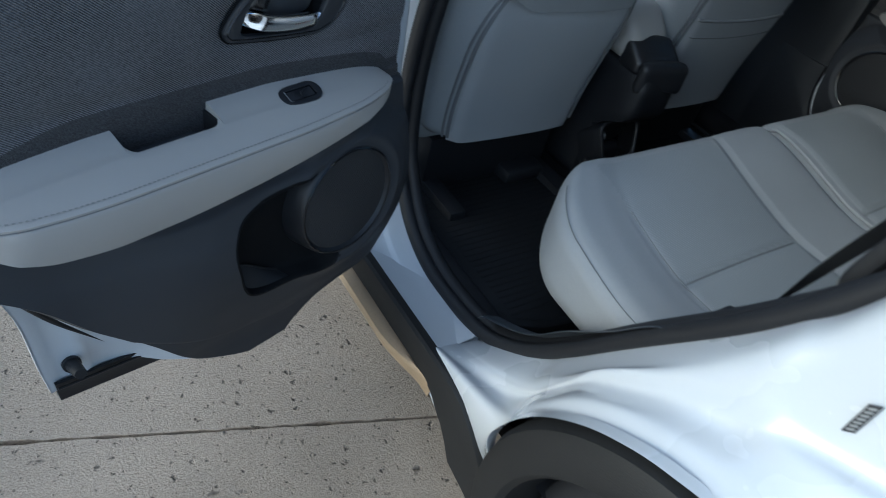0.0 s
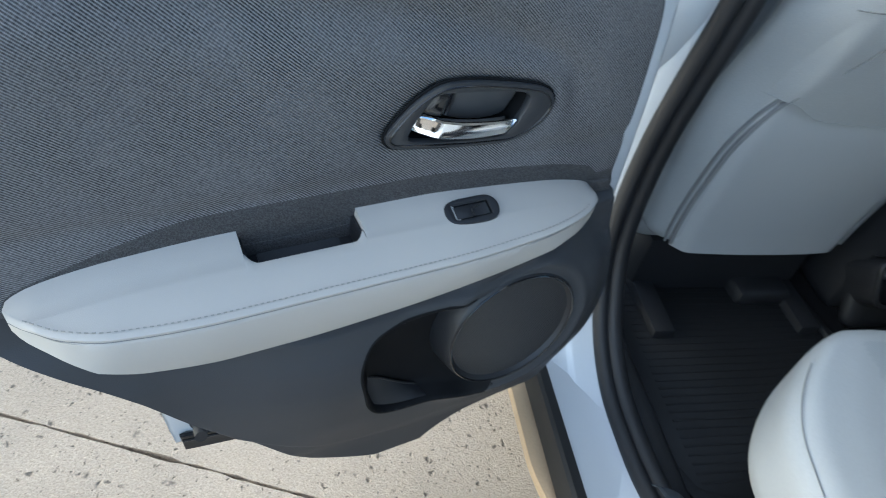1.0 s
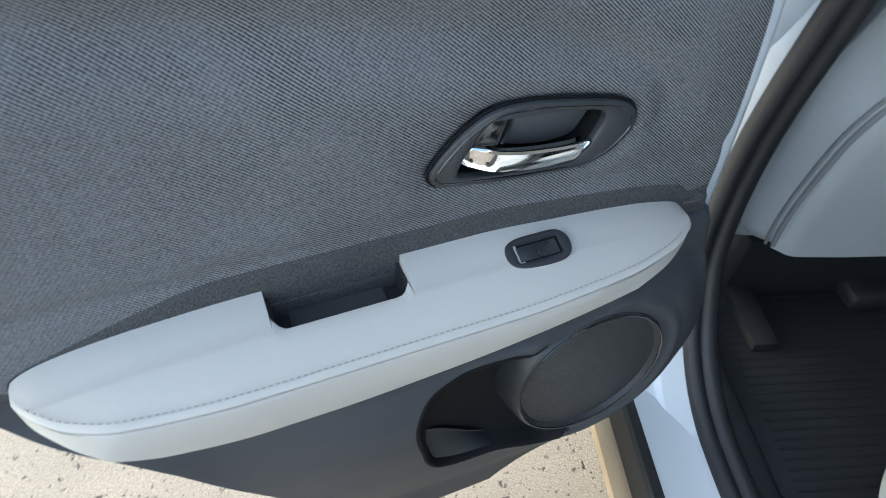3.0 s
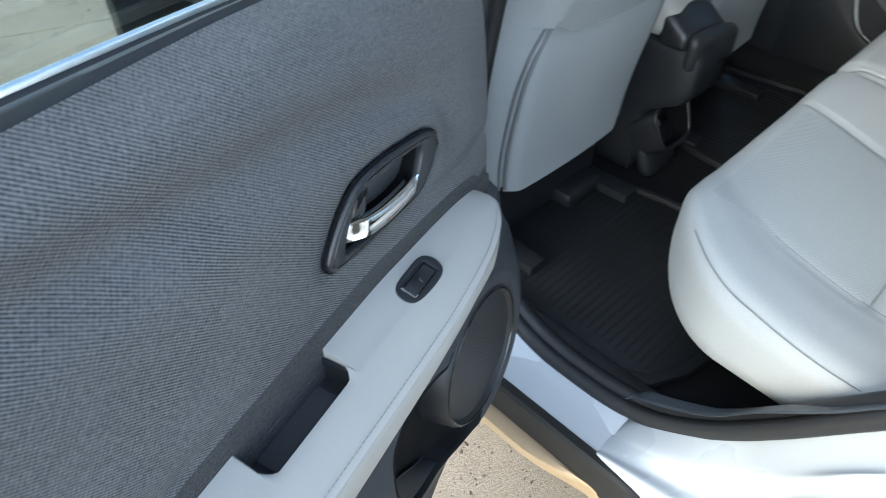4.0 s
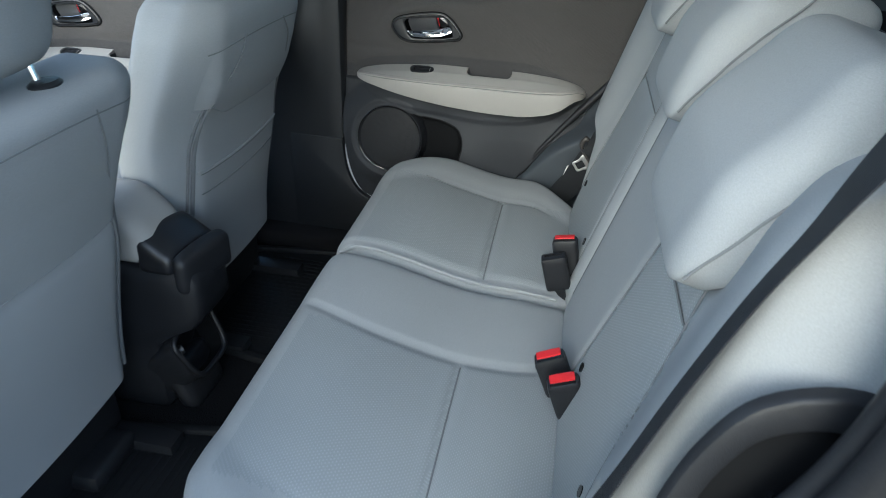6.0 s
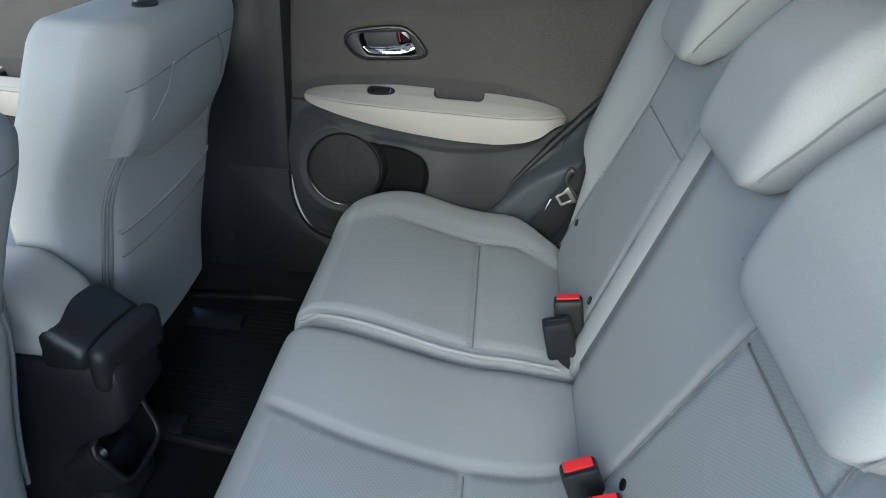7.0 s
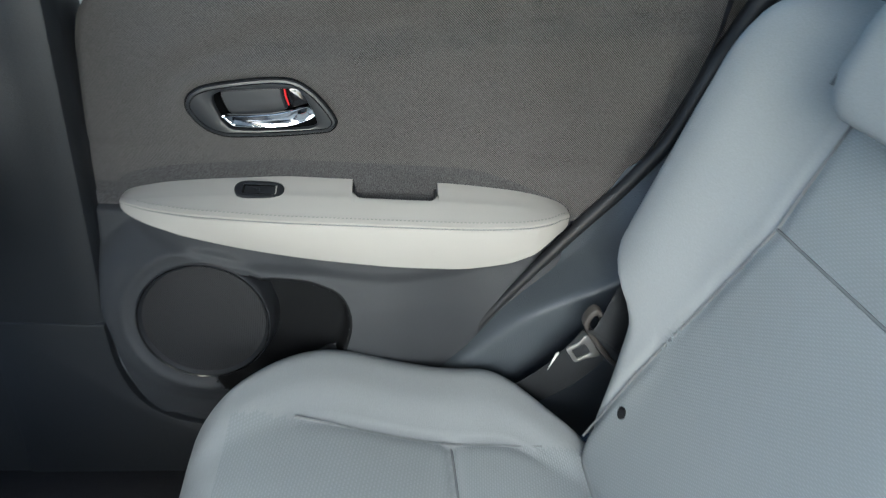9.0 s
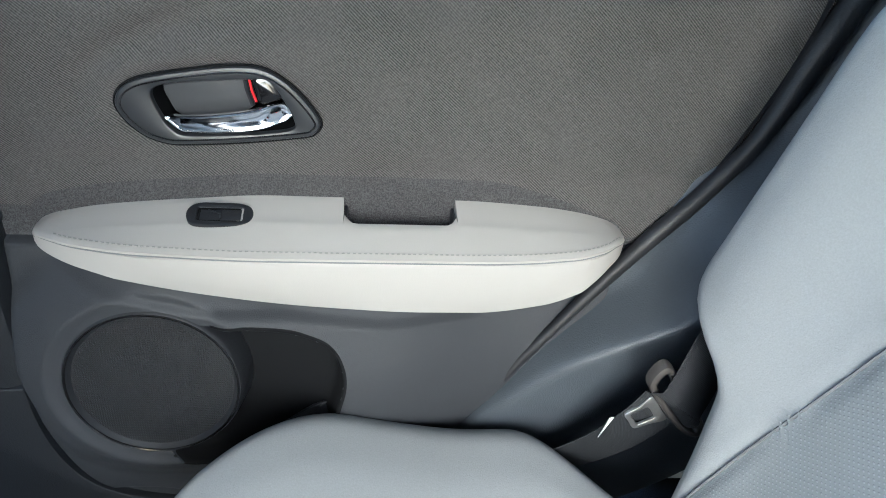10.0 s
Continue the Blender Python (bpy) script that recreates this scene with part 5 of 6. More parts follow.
def seam_in(x, h):
    """The dotted panel's inner seam: upright on the narrow seat, slanting on the wide one."""
    return 0.150 if x > 0 else 0.152 + 0.165 * h


def seam_level(x):
    return 0.41 if x > 0 else 0.375


def back_face(x, h):
    a = abs(x)
    d = -0.034 * ease(a, 0.41, 0.55) * (1 - ease(a, 0.57, 0.625)) * ease(h, 0.05, 0.25) + 0.03 * ease(a, 0.58, 0.625)
    if x > 0.10 or x < -0.14:
        d += 0.005 * math.exp(-(((a - seam_out(h)) / 0.005) ** 2))
        d += 0.005 * math.exp(-(((a - seam_in(x, h)) / 0.005) ** 2))
        if seam_in(x, h) < a < seam_out(h):
            d += 0.005 * math.exp(-(((h - seam_level(x)) / 0.006) ** 2))
    return d + 0.02 * ease(h, 0.52, 0.64)


def back_outer(h):
    return OUTER(h)


OUTER = curve([(0.0, 0.47), (0.08, 0.495), (0.18, 0.508), (0.215, 0.514), (0.232, 0.530), (0.247, 0.562), (0.262, 0.592), (0.288, 0.614), (0.32, 0.622), (0.45, 0.622), (0.55, 0.61), (0.6, 0.585), (0.64, 0.56)])


def seat_back(x0, x1, root):
    def shape(x, d, h):
        k = back_outer(h)
        if abs(x) > 0.1:
            xx = 0.1 + (abs(x) - 0.1) * (k - 0.1) / 0.52
            x2 = math.copysign(xx, x)
        else:
            x2 = x
        deep = d + back_face(x2, h) * (1 - clamp(d / 0.10))
        return back_place(x2, deep * (1 - 0.6 * (1 - ease(abs(x - 0.095), 0.01, 0.06))), h)

    return part("backrest", rbox((x0, 0.0, 0.0), (x1, 0.15, 0.62), 0.045, (max(10, int((x1 - x0) / 0.009)), 14, 66), shape), [M["seat"], M["seatdot"]], root, "", sharp=70, pick=lambda x, y, z: 1 if seam_in(x, (z - BASE[2]) / 0.964) + 0.001 < abs(x) < seam_out((z - BASE[2]) / 0.964) and (y - BASE[1]) * math.cos(RECLINE) + (z - BASE[2]) * math.sin(RECLINE) > -0.05 and z > 0.52 and z < 1.06 else 0)


def on_back(pts, lift=0.0024):
    return [back_place(x, back_face(x, h) - lift, h) for x, h in pts]


def hole_plug(x, h):
    return part_of_tube([back_place(x, back_face(x, h) - 0.002, h), back_place(x, back_face(x, h) + 0.004, h)])


def part_of_tube(p):
    return tube(p, 0.0075, 14)


def headrest(x, root, low, width=0.262, tall=0.215):
    """A wedge that hooks over the top of the seat back, its lip hanging in front."""

    def shape(u, d, h):
        # narrow towards the lip, rounded over the top
        s = (h - 0.47) / 0.23
        w = 1.0 - 0.10 * (1 - ease(s, 0.0, 0.35)) - 0.12 * ease(s, 0.7, 1.0)
        dd = d * (0.35 + 0.65 * ease(s, 0.0, 0.55)) - 0.055 + 0.045 * ease(s, 0.4, 1.0)
        return back_place(x + u * w, dd, h - 0.47 + low)

    hr = part("headrest", rbox((-width / 2, 0.0, 0.47), (width / 2, 0.150, 0.47 + tall), 0.040, (28, 20, 30), shape), M["seat"], root, "light grey wedge-shaped headrest", sharp=70)
    for sx in (-1, 1):
        side = [shape(sx * (width / 2 + 0.0002), 0.034 + 0.02 * s, 0.490 + 0.19 * s) for s in steps(0, 1, 20)]
        part("headrest_seam", tube(side, 0.0017, 6), M["seam"], hr)
    return hr


back_l = bench_l
seat_back(-0.62, 0.089, back_l)
back_r = bench_r
seat_back(0.099, 0.62, back_r)
# added dark strip that stands for the shade deep in the gap
part("seat_gap", rbox((0.083, 0.010, 0.05), (0.104, 0.10, 0.56), 0.002, (2, 2, 20), back_place), M["seam"], back_l, "dark filler strip for the shade between the seat backs")
for root, sgn in ((back_l, -1), (back_r, 1)):
    part("seam", tube(on_back([(sgn * seam_out(h), h) for h in steps(0.05, 0.56, 50)]), 0.0015, 6), M["seam"], root)
    part("seam", tube(on_back([(sgn * seam_in(sgn, h), h) for h in steps(0.05, 0.56, 50)]), 0.0015, 6), M["seam"], root)
    part("seam", tube(on_back([(sgn * x, seam_level(sgn)) for x in steps(seam_in(sgn, seam_level(sgn)) + 0.002, 0.402, 24)]), 0.0015, 6), M["seam"], root)
for x, h, root in ((0.434, 0.133, back_r), (0.172, 0.128, back_r), (-0.205, 0.128, back_l), (-0.434, 0.133, back_l)):
    part("anchor_hole", hole_plug(x, h), M["gloss"], root)
headrest(-0.325, back_l, 0.428, 0.268, 0.245)
headrest(-0.040, back_l, 0.485, 0.225, 0.205)
headrest(0.300, back_r, 0.522, 0.205, 0.215)


# plastic latch cover in the seat back's outer side
def latch_cover(root, sgn):
    def place(a, b, h):
        p = back_place(0, a, b)
        return Vector((sgn * (back_outer(b) + h), p[1], p[2]))

    ring = smooth([(-0.012, 0.315), (-0.022, 0.36), (-0.024, 0.42), (-0.012, 0.465), (0.03, 0.490), (0.075, 0.475), (0.085, 0.36), (0.06, 0.305), (0.02, 0.292)], 5, True)
    ring = [(0.034 + (p[0] - 0.034) * 1.28, 0.392 + (p[1] - 0.392) * 1.18) for p in ring]
    hole = [(0.034 + (p[0] - 0.034) * 0.72, 0.392 + (p[1] - 0.392) * 0.76) for p in ring]
    c = part("latch_cover", plate(ring, place, 0.012, 0.004, hole), M["black"], root, "black plastic latch surround")
    part("latch_recess", plate(hole, place, 0.005, 0.001), M["pocket"], c)
    part("latch_striker", tube([place(0.02, 0.41, 0.008), place(0.05, 0.405, 0.010), place(0.08, 0.395, 0.008)], 0.004, 8), M["gloss"], c)


latch_cover(back_l, -1)


# ---- front seats ----
def front_seat(cx, label, top=0.982, rest=1.03):
    root = thing("front_seat", label, "car seat", (cx, 0, 0), "front seats")

    def lean(z):
        return 0.066 - 0.04 * ease(z, 0.4, 0.75) - 0.085 * ease(z, 0.70, 0.97)

    w = 0.030 if cx < 0 else 0.020
    half = curve([(0.36, 0.190 + w), (0.40, 0.202 + w), (0.55, 0.215 + w), (0.72, 0.24 + 0.7 * w), (0.85, 0.262), (0.93, 0.257), (0.99, 0.225)])

    def bend(x):
        return 0.012 * (abs(x) / 0.25) ** 2 + 0.035 * ease(abs(x), 0.165, 0.27)

    def shape(x, d, z):
        k = half(z) / 0.25
        bow = bend(x)
        t = clamp(d / 0.14)
        return x * k, lean(z) + bow * (1 - t) + d, z

    part("backrest", rbox((-0.25, 0.0, 0.380), (0.25, 0.15, top), 0.034, (44, 14, 64), shape), M["seat"], root, "", sharp=70)

    def rear(x, z, lift=0.0):
        k = half(z) / 0.25
        return (x * k, lean(z) + bend(x) - lift, z)

    # the padded upper half, whose lower edge hangs over the map pocket
    hem = 0.712 if cx < 0 else 0.768

    def flap(x):
        return hem + 0.012 * (x / 0.2) ** 2 + 0.024 * ease(-x, 0.10, 0.17) - 0.008 * ease(x, -0.05, 0.15)

    def pad(u, v):
        x = -0.205 + 0.41 * u
        side = ease(min(u, 1 - u), 0.0, 0.10)
        if v < 0.0999:
            k = v / 0.1
            return rear(x, flap(x) + 0.005 * (1 - k) ** 2 + 0.003 * k, (-0.004 + 0.015 * math.sin(math.pi / 2 * k)) * side)
        k = (v - 0.1) / 0.9
        return rear(x, flap(x) + 0.003 + (0.935 - flap(x) - 0.003) * k, (0.011 + 0.004 * math.sin(math.pi * clamp(k * 2.2))) * (1 - ease(k, 0.35, 1.0)) * side - 0.001)

    part("upper_pad", grid(pad, steps(0, 1, 48), steps(0, 0.1, 7)[:-1] + steps(0.1, 1, 34)), M["seat"], root, "light grey padded cloth", sharp=70)

    def pocket(u, v):
        x = -0.205 + 0.41 * u
        z = 0.380 + (flap(x) + 0.006 - 0.380) * v
        e = ease(min(u, 1 - u), 0, 0.06)
        return rear(x, z, -0.004 + 0.009 * e - 0.004 * ease(v, 0.9, 1.0))

    part("map_pocket", grid(pocket, steps(0, 1, 40), steps(0, 1, 40)), M["hard"], root, "light grey seat back pocket", sharp=70)
    if cx > 0:
        for dz in (0.655, 0.608):
            part("pocket_seam", tube([rear(x, dz + 0.006 * (x / 0.18) ** 2, 0.0056) for x in steps(-0.18, 0.18, 24)], 0.0012, 6), M["seam"], root)
        part("pocket_hem", tube([rear(x, 0.660 + 0.006 * (x / 0.18) ** 2, 0.0055) for x in steps(-0.185, 0.185, 24)], 0.0035, 8), M["hard"], root)
    for sx in (-1, 1):
        slant = curve([(0.42, 0.206), (0.52, 0.205), (0.62, 0.200), (flap(-0.17), 0.172), (0.82, 0.142 if cx < 0 else 0.155), (0.93, 0.105 if cx < 0 else 0.085)])
        part("side_seam", tube([rear(sx * slant(z), z, 0.0108 * (1 - ease(z, flap(-0.17) + 0.08, 0.935)) - 0.0002) for z in steps(flap(-0.17), 0.928, 30)], 0.0012, 5), M["seam"], root)
        for dx, r in ((0.0, 0.0042), (0.011, 0.0030)):
            part("pocket_piping", tube([rear(sx * (slant(z) + dx), z, 0.0035) for z in steps(0.392, flap(-0.17) + 0.004, 30)], r, 8), M["seam"], root, "dark piping along the pocket" if r > 0.004 else "")
    part("top_seam", tube([rear(x, 0.925 - 0.012 * (x / 0.2) ** 2, -0.0005) for x in steps(-0.20, 0.20, 30)], 0.0015, 6), M["seam"], root)
    part("seat_cushion", rbox((-0.25, 0.13, 0.33), (0.25, 0.55, 0.55), 0.06, (16, 16, 8)), M["seat"], root)
    part("seat_base", rbox((-0.20, 0.12, 0.20), (0.20, 0.50, 0.36), 0.02, (6, 8, 4)), M["black"], root, "black seat base and rails")
    for sx in (-1, 1):
        part("seat_rail", rbox((sx * 0.17 - 0.025, -0.01, 0.20), (sx * 0.17 + 0.025, 0.52, 0.235), 0.008, (4, 10, 3)), M["black"], root)
    hr = part("headrest", rbox((-0.155, -0.035, rest), (0.155, 0.095, rest + 0.21), 0.045, (22, 12, 18), lambda x, y, z: (x * (1 - 0.12 * ease(z, rest + 0.13, rest + 0.23) - 0.10 * ease(z, rest + 0.09, rest + 0.01)), y + 0.005 + 0.03 * (x / 0.155) ** 2 - 0.02 * ease(z, rest + 0.03, rest + 0.23), z)), M["seat"], root, "light grey headrest on two chrome posts", sharp=70)
    for sx in (-0.075, 0.075):
        part("headrest_post", tube([(sx, -0.015, 0.92), (sx, 0.015, rest + 0.05)], 0.006, 12), M["chrome"], hr)
        part("post_collar", loft([[(sx + r * 1.5 * math.cos(2 * math.pi * k / 20), -0.013 + r * math.sin(2 * math.pi * k / 20), z) for k in range(20)] for r, z in ((0.017, top - 0.012), (0.017, top + 0.002), (0.013, top + 0.006), (0.004, top + 0.006))]), M["black"], root)
    return root


front_seat(-0.335, "light grey cloth driver's seat with a back pocket", 0.968, 0.985)
front_seat(0.315, "light grey cloth passenger seat with a stitched back pocket", 1.004, 1.05)

# ---- centre console, floor mats ----
console = thing("centre_console", "black plastic centre console with rear tray and grey armrest", "console", (0, 0, 0))
part("body", rbox((-0.076, -0.040, 0.20), (0.076, 0.75, 0.556), 0.025, (10, 24, 14), lambda x, y, z: (x * (1 - 0.15 * ease(z, 0.3, 0.6)), y + 0.10 * ease(0.50 - z, 0.05, 0.13) * (1 - ease(y, 0.0, 0.3)), z)), M["black"], console, "")
part("lid", rbox((-0.067, -0.010, 0.545), (0.067, 0.060, 0.628), 0.014, (12, 12, 8), lambda x, y, z: (x, y - 0.012 * (x / 0.067), z - 0.034 * ease(-y, -0.055, 0.01) * ease(z, 0.55, 0.60) - 0.010 * (x / 0.067) ** 2 * ease(z, 0.58, 0.61))), M["trimsoft"], console, "black console lid")
part("lid_cap", rbox((-0.070, -0.040, 0.520), (0.070, -0.009, 0.598), 0.016, (14, 8, 10), lambda x, y, z: (x, y - 0.012 * (x / 0.070), z - 0.008 * (x / 0.070) ** 2 - 0.25 * clamp(-0.009 - y, 0, 0.03))), M["black"], console, "black rounded console end")
part("arm_pad", rbox((-0.068, 0.040, 0.555), (0.066, 0.40, 0.682), 0.032, (10, 18, 10), lambda x, y, z: (x, y, z - 0.045 * ease(y, 0.12, 0.04) * ease(z, 0.56, 0.66))), M["vinyl"], console, "pale grey padded armrest")


def tray_ring(s, drop):
    pts = smooth([(-0.062, -0.005), (0.062, -0.005), (0.070, -0.05), (0.055, -0.098), (0, -0.106), (-0.055, -0.098), (-0.070, -0.05)], 5, True)
    q = [(p[0] * 0.92 * s, (p[1] + 0.053) * 1.15 * s) for p in pts]
    return [(a, 0.010 + 0.36 * b + 0.75 * drop, 0.346 + 0.80 * b - 0.62 * drop) for a, b in q]


part("rear_tray", loft([tray_ring(1.10, 0.12), tray_ring(1.09, 0.03), tray_ring(1.07, 0.006), tray_ring(1.03, 0.0)], cap=False), M["black"], console, "black open storage tray")
part("tray_rim", tube(tray_ring(1.02, 0.001), 0.006, 10, True), M["trimsoft"], console)
part("tray_well", loft([tray_ring(1.0, 0.0), tray_ring(0.97, 0.03), tray_ring(0.92, 0.06), tray_ring(0.5, 0.066), tray_ring(0.02, 0.066)], cap=False), M["pocket"], console)
part("tray_foot", rbox((-0.066, 0.0, 0.20), (0.066, 0.05, 0.31), 0.03, (8, 8, 8), lambda x, y, z: (x, y + 0.03 * ease(z, 0.2, 0.30), z)), M["black"], console)
part("power_socket", tube([(-0.058, 0.040, 0.350), (-0.040, 0.032, 0.352)], 0.011, 14), M["steel"], console)


def floor_mat(cx, w, label, fore_and_aft=False):
    root = thing("floor_mat", label, "floor mat", (cx, 0, 0), "rear floor mats")
    out = smooth([(-w / 2, -0.34), (w / 2, -0.34), (w / 2, 0.10), (w / 2 - 0.06, 0.17), (-w / 2 + 0.06, 0.17), (-w / 2, 0.10)], 5, True)
    line = [(p[0], p[1]) for p in out]
    inner = [(p[0] * 0.93, -0.085 + (p[1] + 0.085) * 0.93) for p in line]
    part("tray", plate(line, lambda a, b, h: Vector((a, b, 0.206 + h)), 0.006, 0.002), M["mat_rubber"], root)
    part("rim", plate(line, lambda a, b, h: Vector((a, b, 0.206 + h)), 0.018, 0.004, inner), M["mat_rubber"], root)
    if fore_and_aft:
        for k in range(24):
            x = -w / 2 + 0.03 + 0.017 * k
            part("rib", rbox((x, -0.31, 0.211), (x + 0.006, 0.08 + 0.012 * (k % 3), 0.2140), 0.0015, (1, 1, 1)), M["mat_rubber"], root)
    else:
        for k in range(26):
            y = -0.315 + 0.017 * k
            part("rib", rbox((-w / 2 + 0.03, y, 0.211), (w / 2 - 0.03, y + 0.006, 0.2135), 0.0015, (1, 1, 1)), M["mat_rubber"], root)
    return root


floor_mat(-0.36, 0.46, "black ribbed rubber mat on the carpet")
floor_mat(0.36, 0.46, "black ribbed rubber mat on the carpet", True)
part("floor_vent", rbox((-0.30, 0.07, 0.205), (-0.17, 0.16, 0.25), 0.015, (8, 6, 4)), M["black"], thing("seat_duct", "black plastic air duct under the front seat", "air duct"))


# ---- belts and buckles ----
def buckle(at, turn, reds, label):
    root = thing("seat_belt_buckle", label, "buckle", at, "rear seat belt buckles")
    root.rotation_euler = (radians(turn[1]), radians(-turn[0]), radians(90 + turn[2]))
    part("case", rbox((-0.024, -0.014, -0.075), (0.024, 0.014, 0.0), 0.006, (8, 6, 10)), M["black"], root)
    if reds:
        part("release_button", rbox((-0.019, -0.011, -0.010), (0.019, 0.005, 0.003), 0.002, (4, 4, 3)), M["red"], root, "red release button")
        part("slot", rbox((-0.019, 0.006, -0.004), (0.019, 0.0105, 0.001), 0.001, (2, 2, 1)), M["gloss"], root)
    else:
        part("slot", rbox((-0.017, -0.004, -0.003), (0.017, 0.003, 0.001), 0.001, (2, 2, 1)), M["gloss"], root)
    part("strap", tube([(0, 0, -0.07), (0.0, -0.006, -0.12), (0, -0.02, -0.17)], 0.016, 8, squash=(1.2, 0.35)), M["belt"], root)
    return root


buckle((-0.175, -0.690, 0.592), (-22, 0, 8), True, "black belt buckle with a red button between the seats")
buckle((-0.232, -0.712, 0.598), (-20, -6, 6), True, "black belt buckle with a red button between the seats")
buckle((0.160, -0.700, 0.612), (-12, 4, -4), True, "black belt buckle with a red button by the narrow seat")
buckle((0.126, -0.682, 0.590), (-16, 0, 5), False, "plain black belt buckle by the narrow seat")

belt_l = thing("seat_belt", "black seat belt hanging down beside the seat back", "seat belt", (0, 0, 0), "seat belts")
part("webbing", ribbon(smooth([(-0.70, -0.95, 1.24), back_place(-0.60, -0.025, 0.70), back_place(-0.582, -0.043, 0.563), back_place(-0.58, -0.050, 0.439), back_place(-0.58, -0.050, 0.287), back_place(-0.578, -0.046, 0.155), (-0.575, -0.662, 0.55), (-0.585, -0.645, 0.47)], 8), lambda s: (1, -0.2 + 0.9 * ease(s, 0.5, 0.9) + 0.7 * (1 - ease(s, 0.05, 0.3)), -0.42), 0.048, 0.0014), M["belt"], belt_l)
part("belt_guide", rbox((-0.610, -0.700, 0.585), (-0.548, -0.655, 0.607), 0.008, (8, 6, 4)), M["black"], belt_l, "black plastic belt guide")
belt_r = thing("seat_belt", "black seat belt with bright tongue by the quarter trim", "seat belt", (0, 0, 0), "seat belts")
part("webbing", ribbon(smooth([(0.605, -0.870, 0.90), (0.592, -0.822, 0.780), (0.566, -0.788, 0.704), (0.5450, -0.760, 0.641), (0.5425, -0.7500, 0.624), (0.5560, -0.7460, 0.616)], 8), lambda v: (0.05, -0.62, -0.76), 0.068, 0.0016), M["belt"], belt_r)
part("lower_webbing", ribbon(smooth([(0.5580, -0.748, 0.622), (0.5600, -0.737, 0.598), (0.572, -0.716, 0.552), (0.590, -0.695, 0.510), (0.612, -0.675, 0.470)], 8), lambda v: (0.05, -0.88, -0.42), 0.062, 0.0016), M["belt"], belt_r)

def by_trim(a, b, h):
    return Vector((0.5585 - h, a, b))


def close_line(points, n=4):
    return smooth(points, n, True)


tongue_out = close_line([(-0.7055, 0.603), (-0.712, 0.592), (-0.7205, 0.582), (-0.735, 0.588), (-0.752, 0.594), (-0.746, 0.604), (-0.729, 0.627), (-0.7185, 0.613)])
tongue_hole = close_line([(-0.7125, 0.6015), (-0.717, 0.5945), (-0.7225, 0.588), (-0.730, 0.592), (-0.7385, 0.5975), (-0.736, 0.602), (-0.7275, 0.612), (-0.720, 0.607)])
part("tongue", plate(tongue_out, by_trim, 0.0034, 0.0010, tongue_hole), M["steel"], belt_r, "bright steel belt tongue")
grip_out = close_line([(-0.7164, 0.6505), (-0.7190, 0.665), (-0.7280, 0.6745), (-0.7385, 0.668), (-0.751, 0.648), (-0.7665, 0.626), (-0.786, 0.603), (-0.7935, 0.585), (-0.787, 0.575), (-0.7684, 0.5837), (-0.7452, 0.609), (-0.7249, 0.6347)])
grip_slot = close_line([(-0.7250, 0.6490), (-0.7270, 0.6590), (-0.7310, 0.6640), (-0.7350, 0.6600), (-0.746, 0.6430), (-0.7620, 0.6210), (-0.7790, 0.600), (-0.7850, 0.588), (-0.782, 0.584), (-0.7700, 0.5925), (-0.7510, 0.6130), (-0.7320, 0.6380)])
part("tongue_grip", plate(grip_out, by_trim, 0.013, 0.004, grip_slot), M["grip"], belt_r, "dark plastic tongue grip")
part("belt_tag", plate([(-0.6874, 0.5624), (-0.6987, 0.5925), (-0.6940, 0.5915)], lambda a, b, h: by_trim(a, b, h - 0.004), 0.001, 0.0002), M["lining"], belt_r, "small white sewn tag")

# ---- striker and rubber switch on the jamb, label ----
striker = thing("door_striker", "bright zinc door striker bolted to the white jamb", "striker", (0, 0, 0))


def on_jamb(a, b, h):
    """Points on the rear part of the jamb, which faces the front of the car and outwards."""
    return Vector((-0.7535 - h, -0.882 - a, b))


part("plate", rbox((-0.002, 0.874, 0.0), (0.040, 0.914, 0.004), 0.0015, (4, 4, 2), on_jamb), M["steel"], striker)
part("loop", tube(smooth([on_jamb(-0.016, 0.908, 0), on_jamb(-0.022, 0.906, 0.02), on_jamb(-0.020, 0.900, 0.026), on_jamb(-0.010, 0.884, 0.026), on_jamb(-0.004, 0.878, 0.02), on_jamb(-0.004, 0.880, 0)], 5), 0.0045, 10), M["steel"], striker)
for a, b in ((0.008, 0.884), (0.014, 0.905)):
    part("bolt", tube([on_jamb(a, b, 0.003), on_jamb(a, b, 0.011)], 0.008, 6), M["steel"], striker)
sw = thing("door_switch", "black rubber courtesy light switch on the white jamb", "switch", (0, 0, 0))
part("boot", plate(smooth([(-0.044, 0.972), (-0.040, 0.995), (-0.030, 1.012), (-0.020, 1.010), (-0.020, 0.995), (-0.028, 0.973), (-0.036, 0.966)], 5, True), on_jamb, 0.008, 0.003), M["rubber"], sw)
part("plunger", tube([on_jamb(-0.0345, 0.980, 0.006), on_jamb(-0.0345, 0.980, 0.013)], 0.006, 14), M["rubber"], sw)
part("bellows", tube([on_jamb(-0.0275, 1.000, 0.006), on_jamb(-0.0275, 1.000, 0.010), on_jamb(-0.0265, 0.999, 0.015)], lambda s: 0.0095 - 0.003 * s, 14), M["rubber"], sw)
part("rim", tube([on_jamb(-0.0345 + 0.0085 * math.cos(a), 0.980 + 0.0085 * math.sin(a), 0.008) for a in steps(0, 2 * math.pi, 20)], 0.0012, 6), M["gloss"], sw)

label = thing("jamb_label", "small black label with pale print on the white jamb", "label", (0, 0, 0))

def on_label(a, b, h):
    return Vector((-0.7545 - h, -0.8815 - b, 0.7585 + a + 0.9 * b))


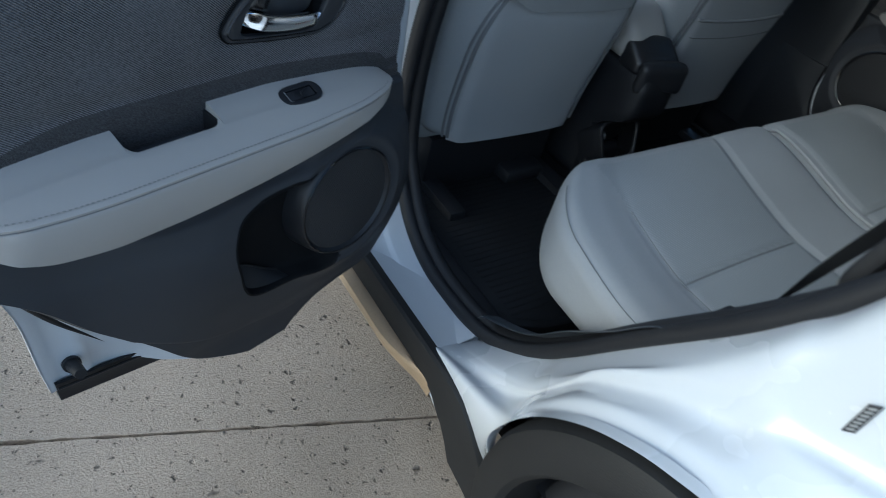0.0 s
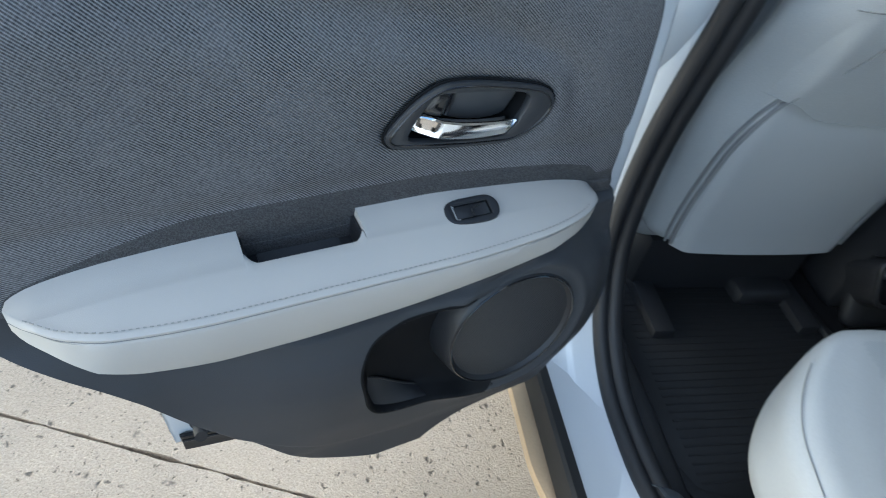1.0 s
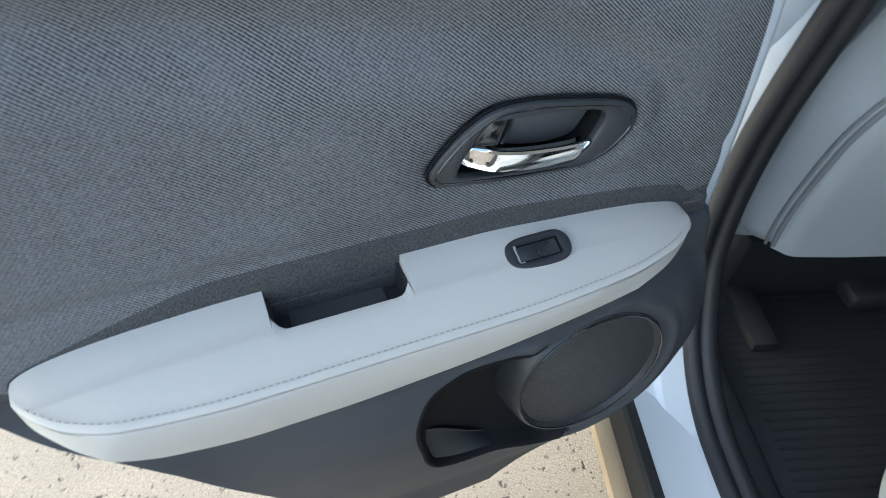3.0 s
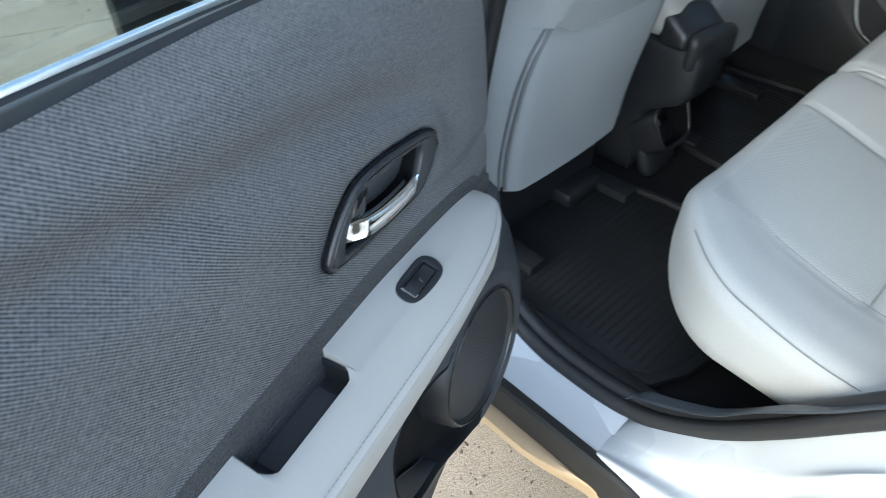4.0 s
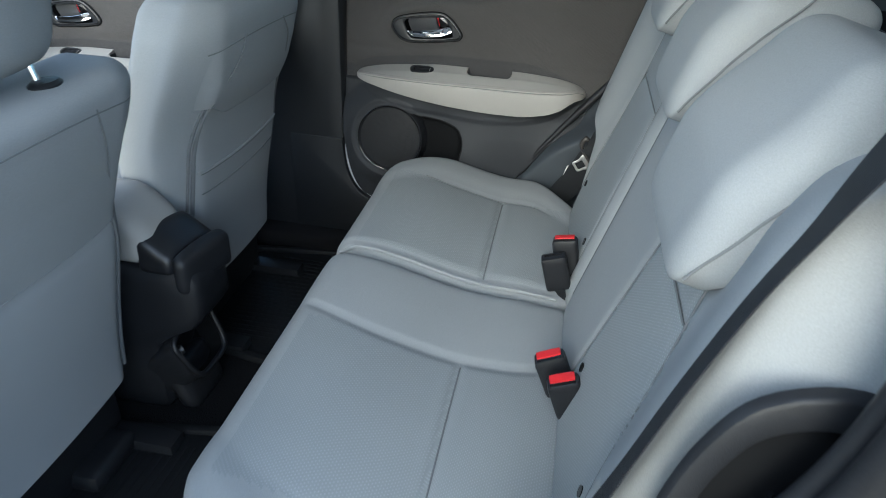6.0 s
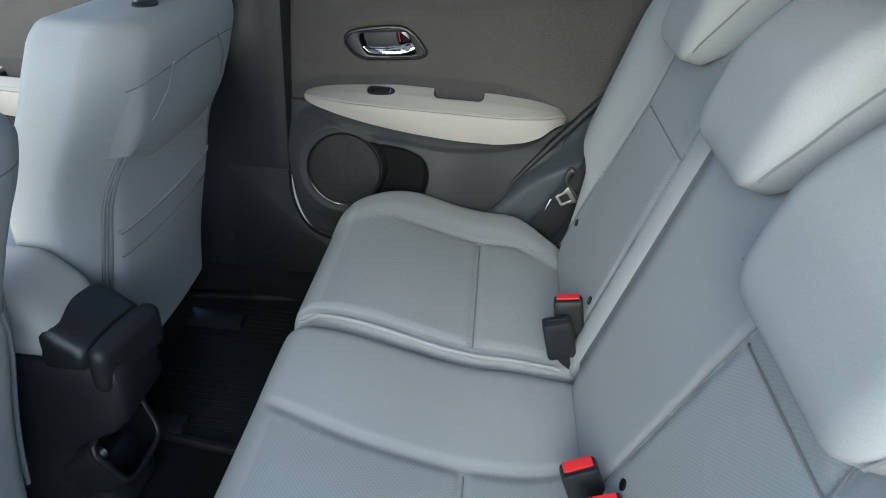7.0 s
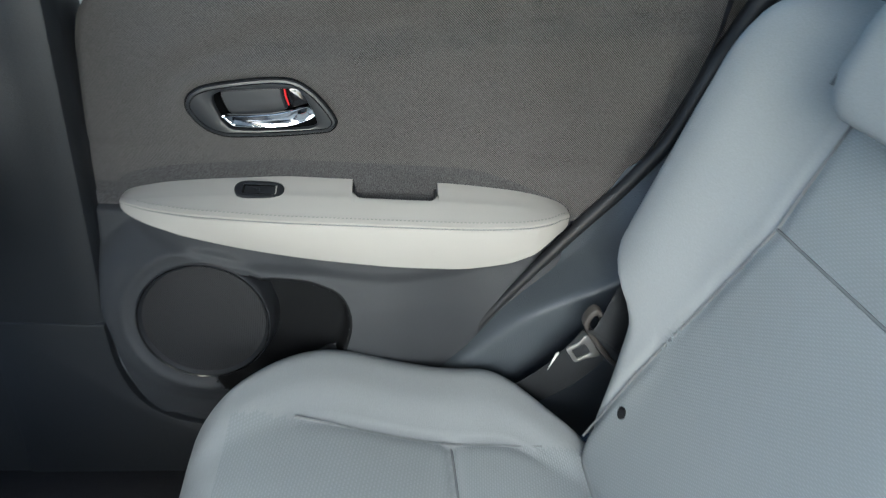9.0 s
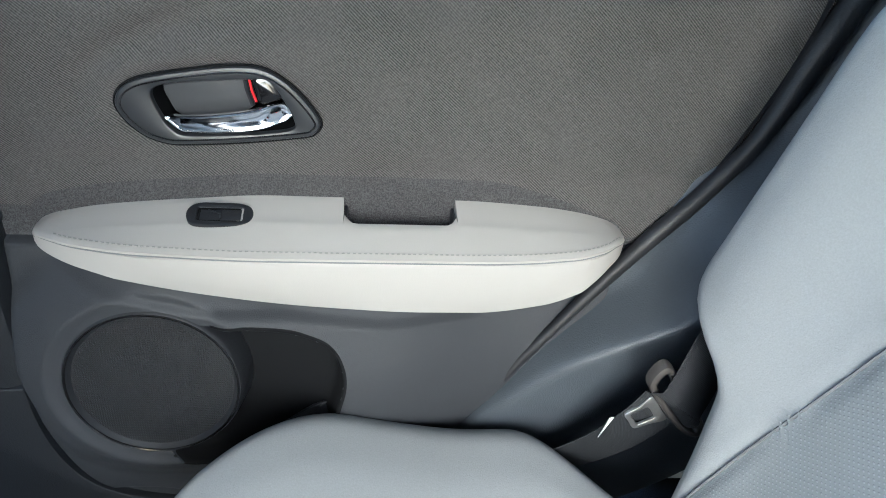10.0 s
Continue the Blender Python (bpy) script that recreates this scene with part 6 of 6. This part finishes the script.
part("sticker", plate([(-0.022, -0.005), (0.022, -0.005), (0.022, 0.005), (-0.022, 0.005)], on_label, 0.0006, 0.0001), M["paper"], label)
for k in range(7):
    part("print_bar", plate([(-0.019 + 0.0056 * k, -0.003), (-0.0155 + 0.0056 * k, -0.003), (-0.0155 + 0.0056 * k, 0.003), (-0.019 + 0.0056 * k, 0.003)], lambda a, b, h: on_label(a, b, h + 0.0006), 0.0002, 0.00005), M["ink"], label)

dash = thing("dashboard", "dark dashboard with a light grey lower panel", "dashboard", (0, 0, 0))
part("body", rbox((-0.74, 0.85, 0.55), (0.74, 1.3, 0.98), 0.08, (30, 10, 10)), M["black"], dash)
part("vent_panel", rbox((-0.74, 0.795, 0.700), (-0.545, 0.90, 0.82), 0.03, (12, 8, 10), lambda x, y, z: (x, y + 0.04 * ease(z, 0.70, 0.82), z)), M["vinyl"], dash, "light grey dash panel")
vent = part("air_vent", rbox((-0.70, 0.785, 0.738), (-0.580, 0.82, 0.805), 0.012, (8, 4, 6), lambda x, y, z: (x, y + 0.04 * ease(z, 0.70, 0.82), z)), M["gloss"], dash, "black air vent")
for k in range(4):
    part("slat", rbox((-0.694, 0.783 + 0.006 * k, 0.747 + 0.014 * k), (-0.588, 0.790 + 0.006 * k, 0.751 + 0.014 * k), 0.001, (1, 1, 1)), M["lower"], vent)
part("vent_tab", rbox((-0.645, 0.782, 0.768), (-0.628, 0.792, 0.776), 0.001, (1, 1, 1)), M["steel"], vent)
part("switch_panel", rbox((-0.73, 0.80, 0.52), (-0.50, 0.86, 0.70), 0.02, (8, 4, 8)), M["black"], dash)
part("switch_mark", tube([(-0.618, 0.802, 0.665), (-0.618, 0.797, 0.665)], 0.012, 16), M["green"], dash, "green switch mark")
for k in range(2):
    part("switch_mark", rbox((-0.645 + 0.026 * k, 0.797, 0.620), (-0.630 + 0.026 * k, 0.801, 0.630), 0.001, (1, 1, 1)), M["ink"], dash)
wheel = thing("steering_wheel", "black leather steering wheel", "steering wheel", (-0.36, 0.72, 0.80))
part("rim", tube([(0.185 * math.cos(a), 0.06 * math.sin(a), 0.175 * math.sin(a)) for a in [2 * math.pi * k / 40 for k in range(40)]], 0.016, 10, True), M["black"], wheel)
part("hub", rbox((-0.08, -0.01, -0.07), (0.08, 0.07, 0.07), 0.03, (8, 6, 8)), M["black"], wheel)
part("column", tube([(0, 0.04, -0.01), (0, 0.30, -0.06)], 0.04, 12), M["black"], wheel)
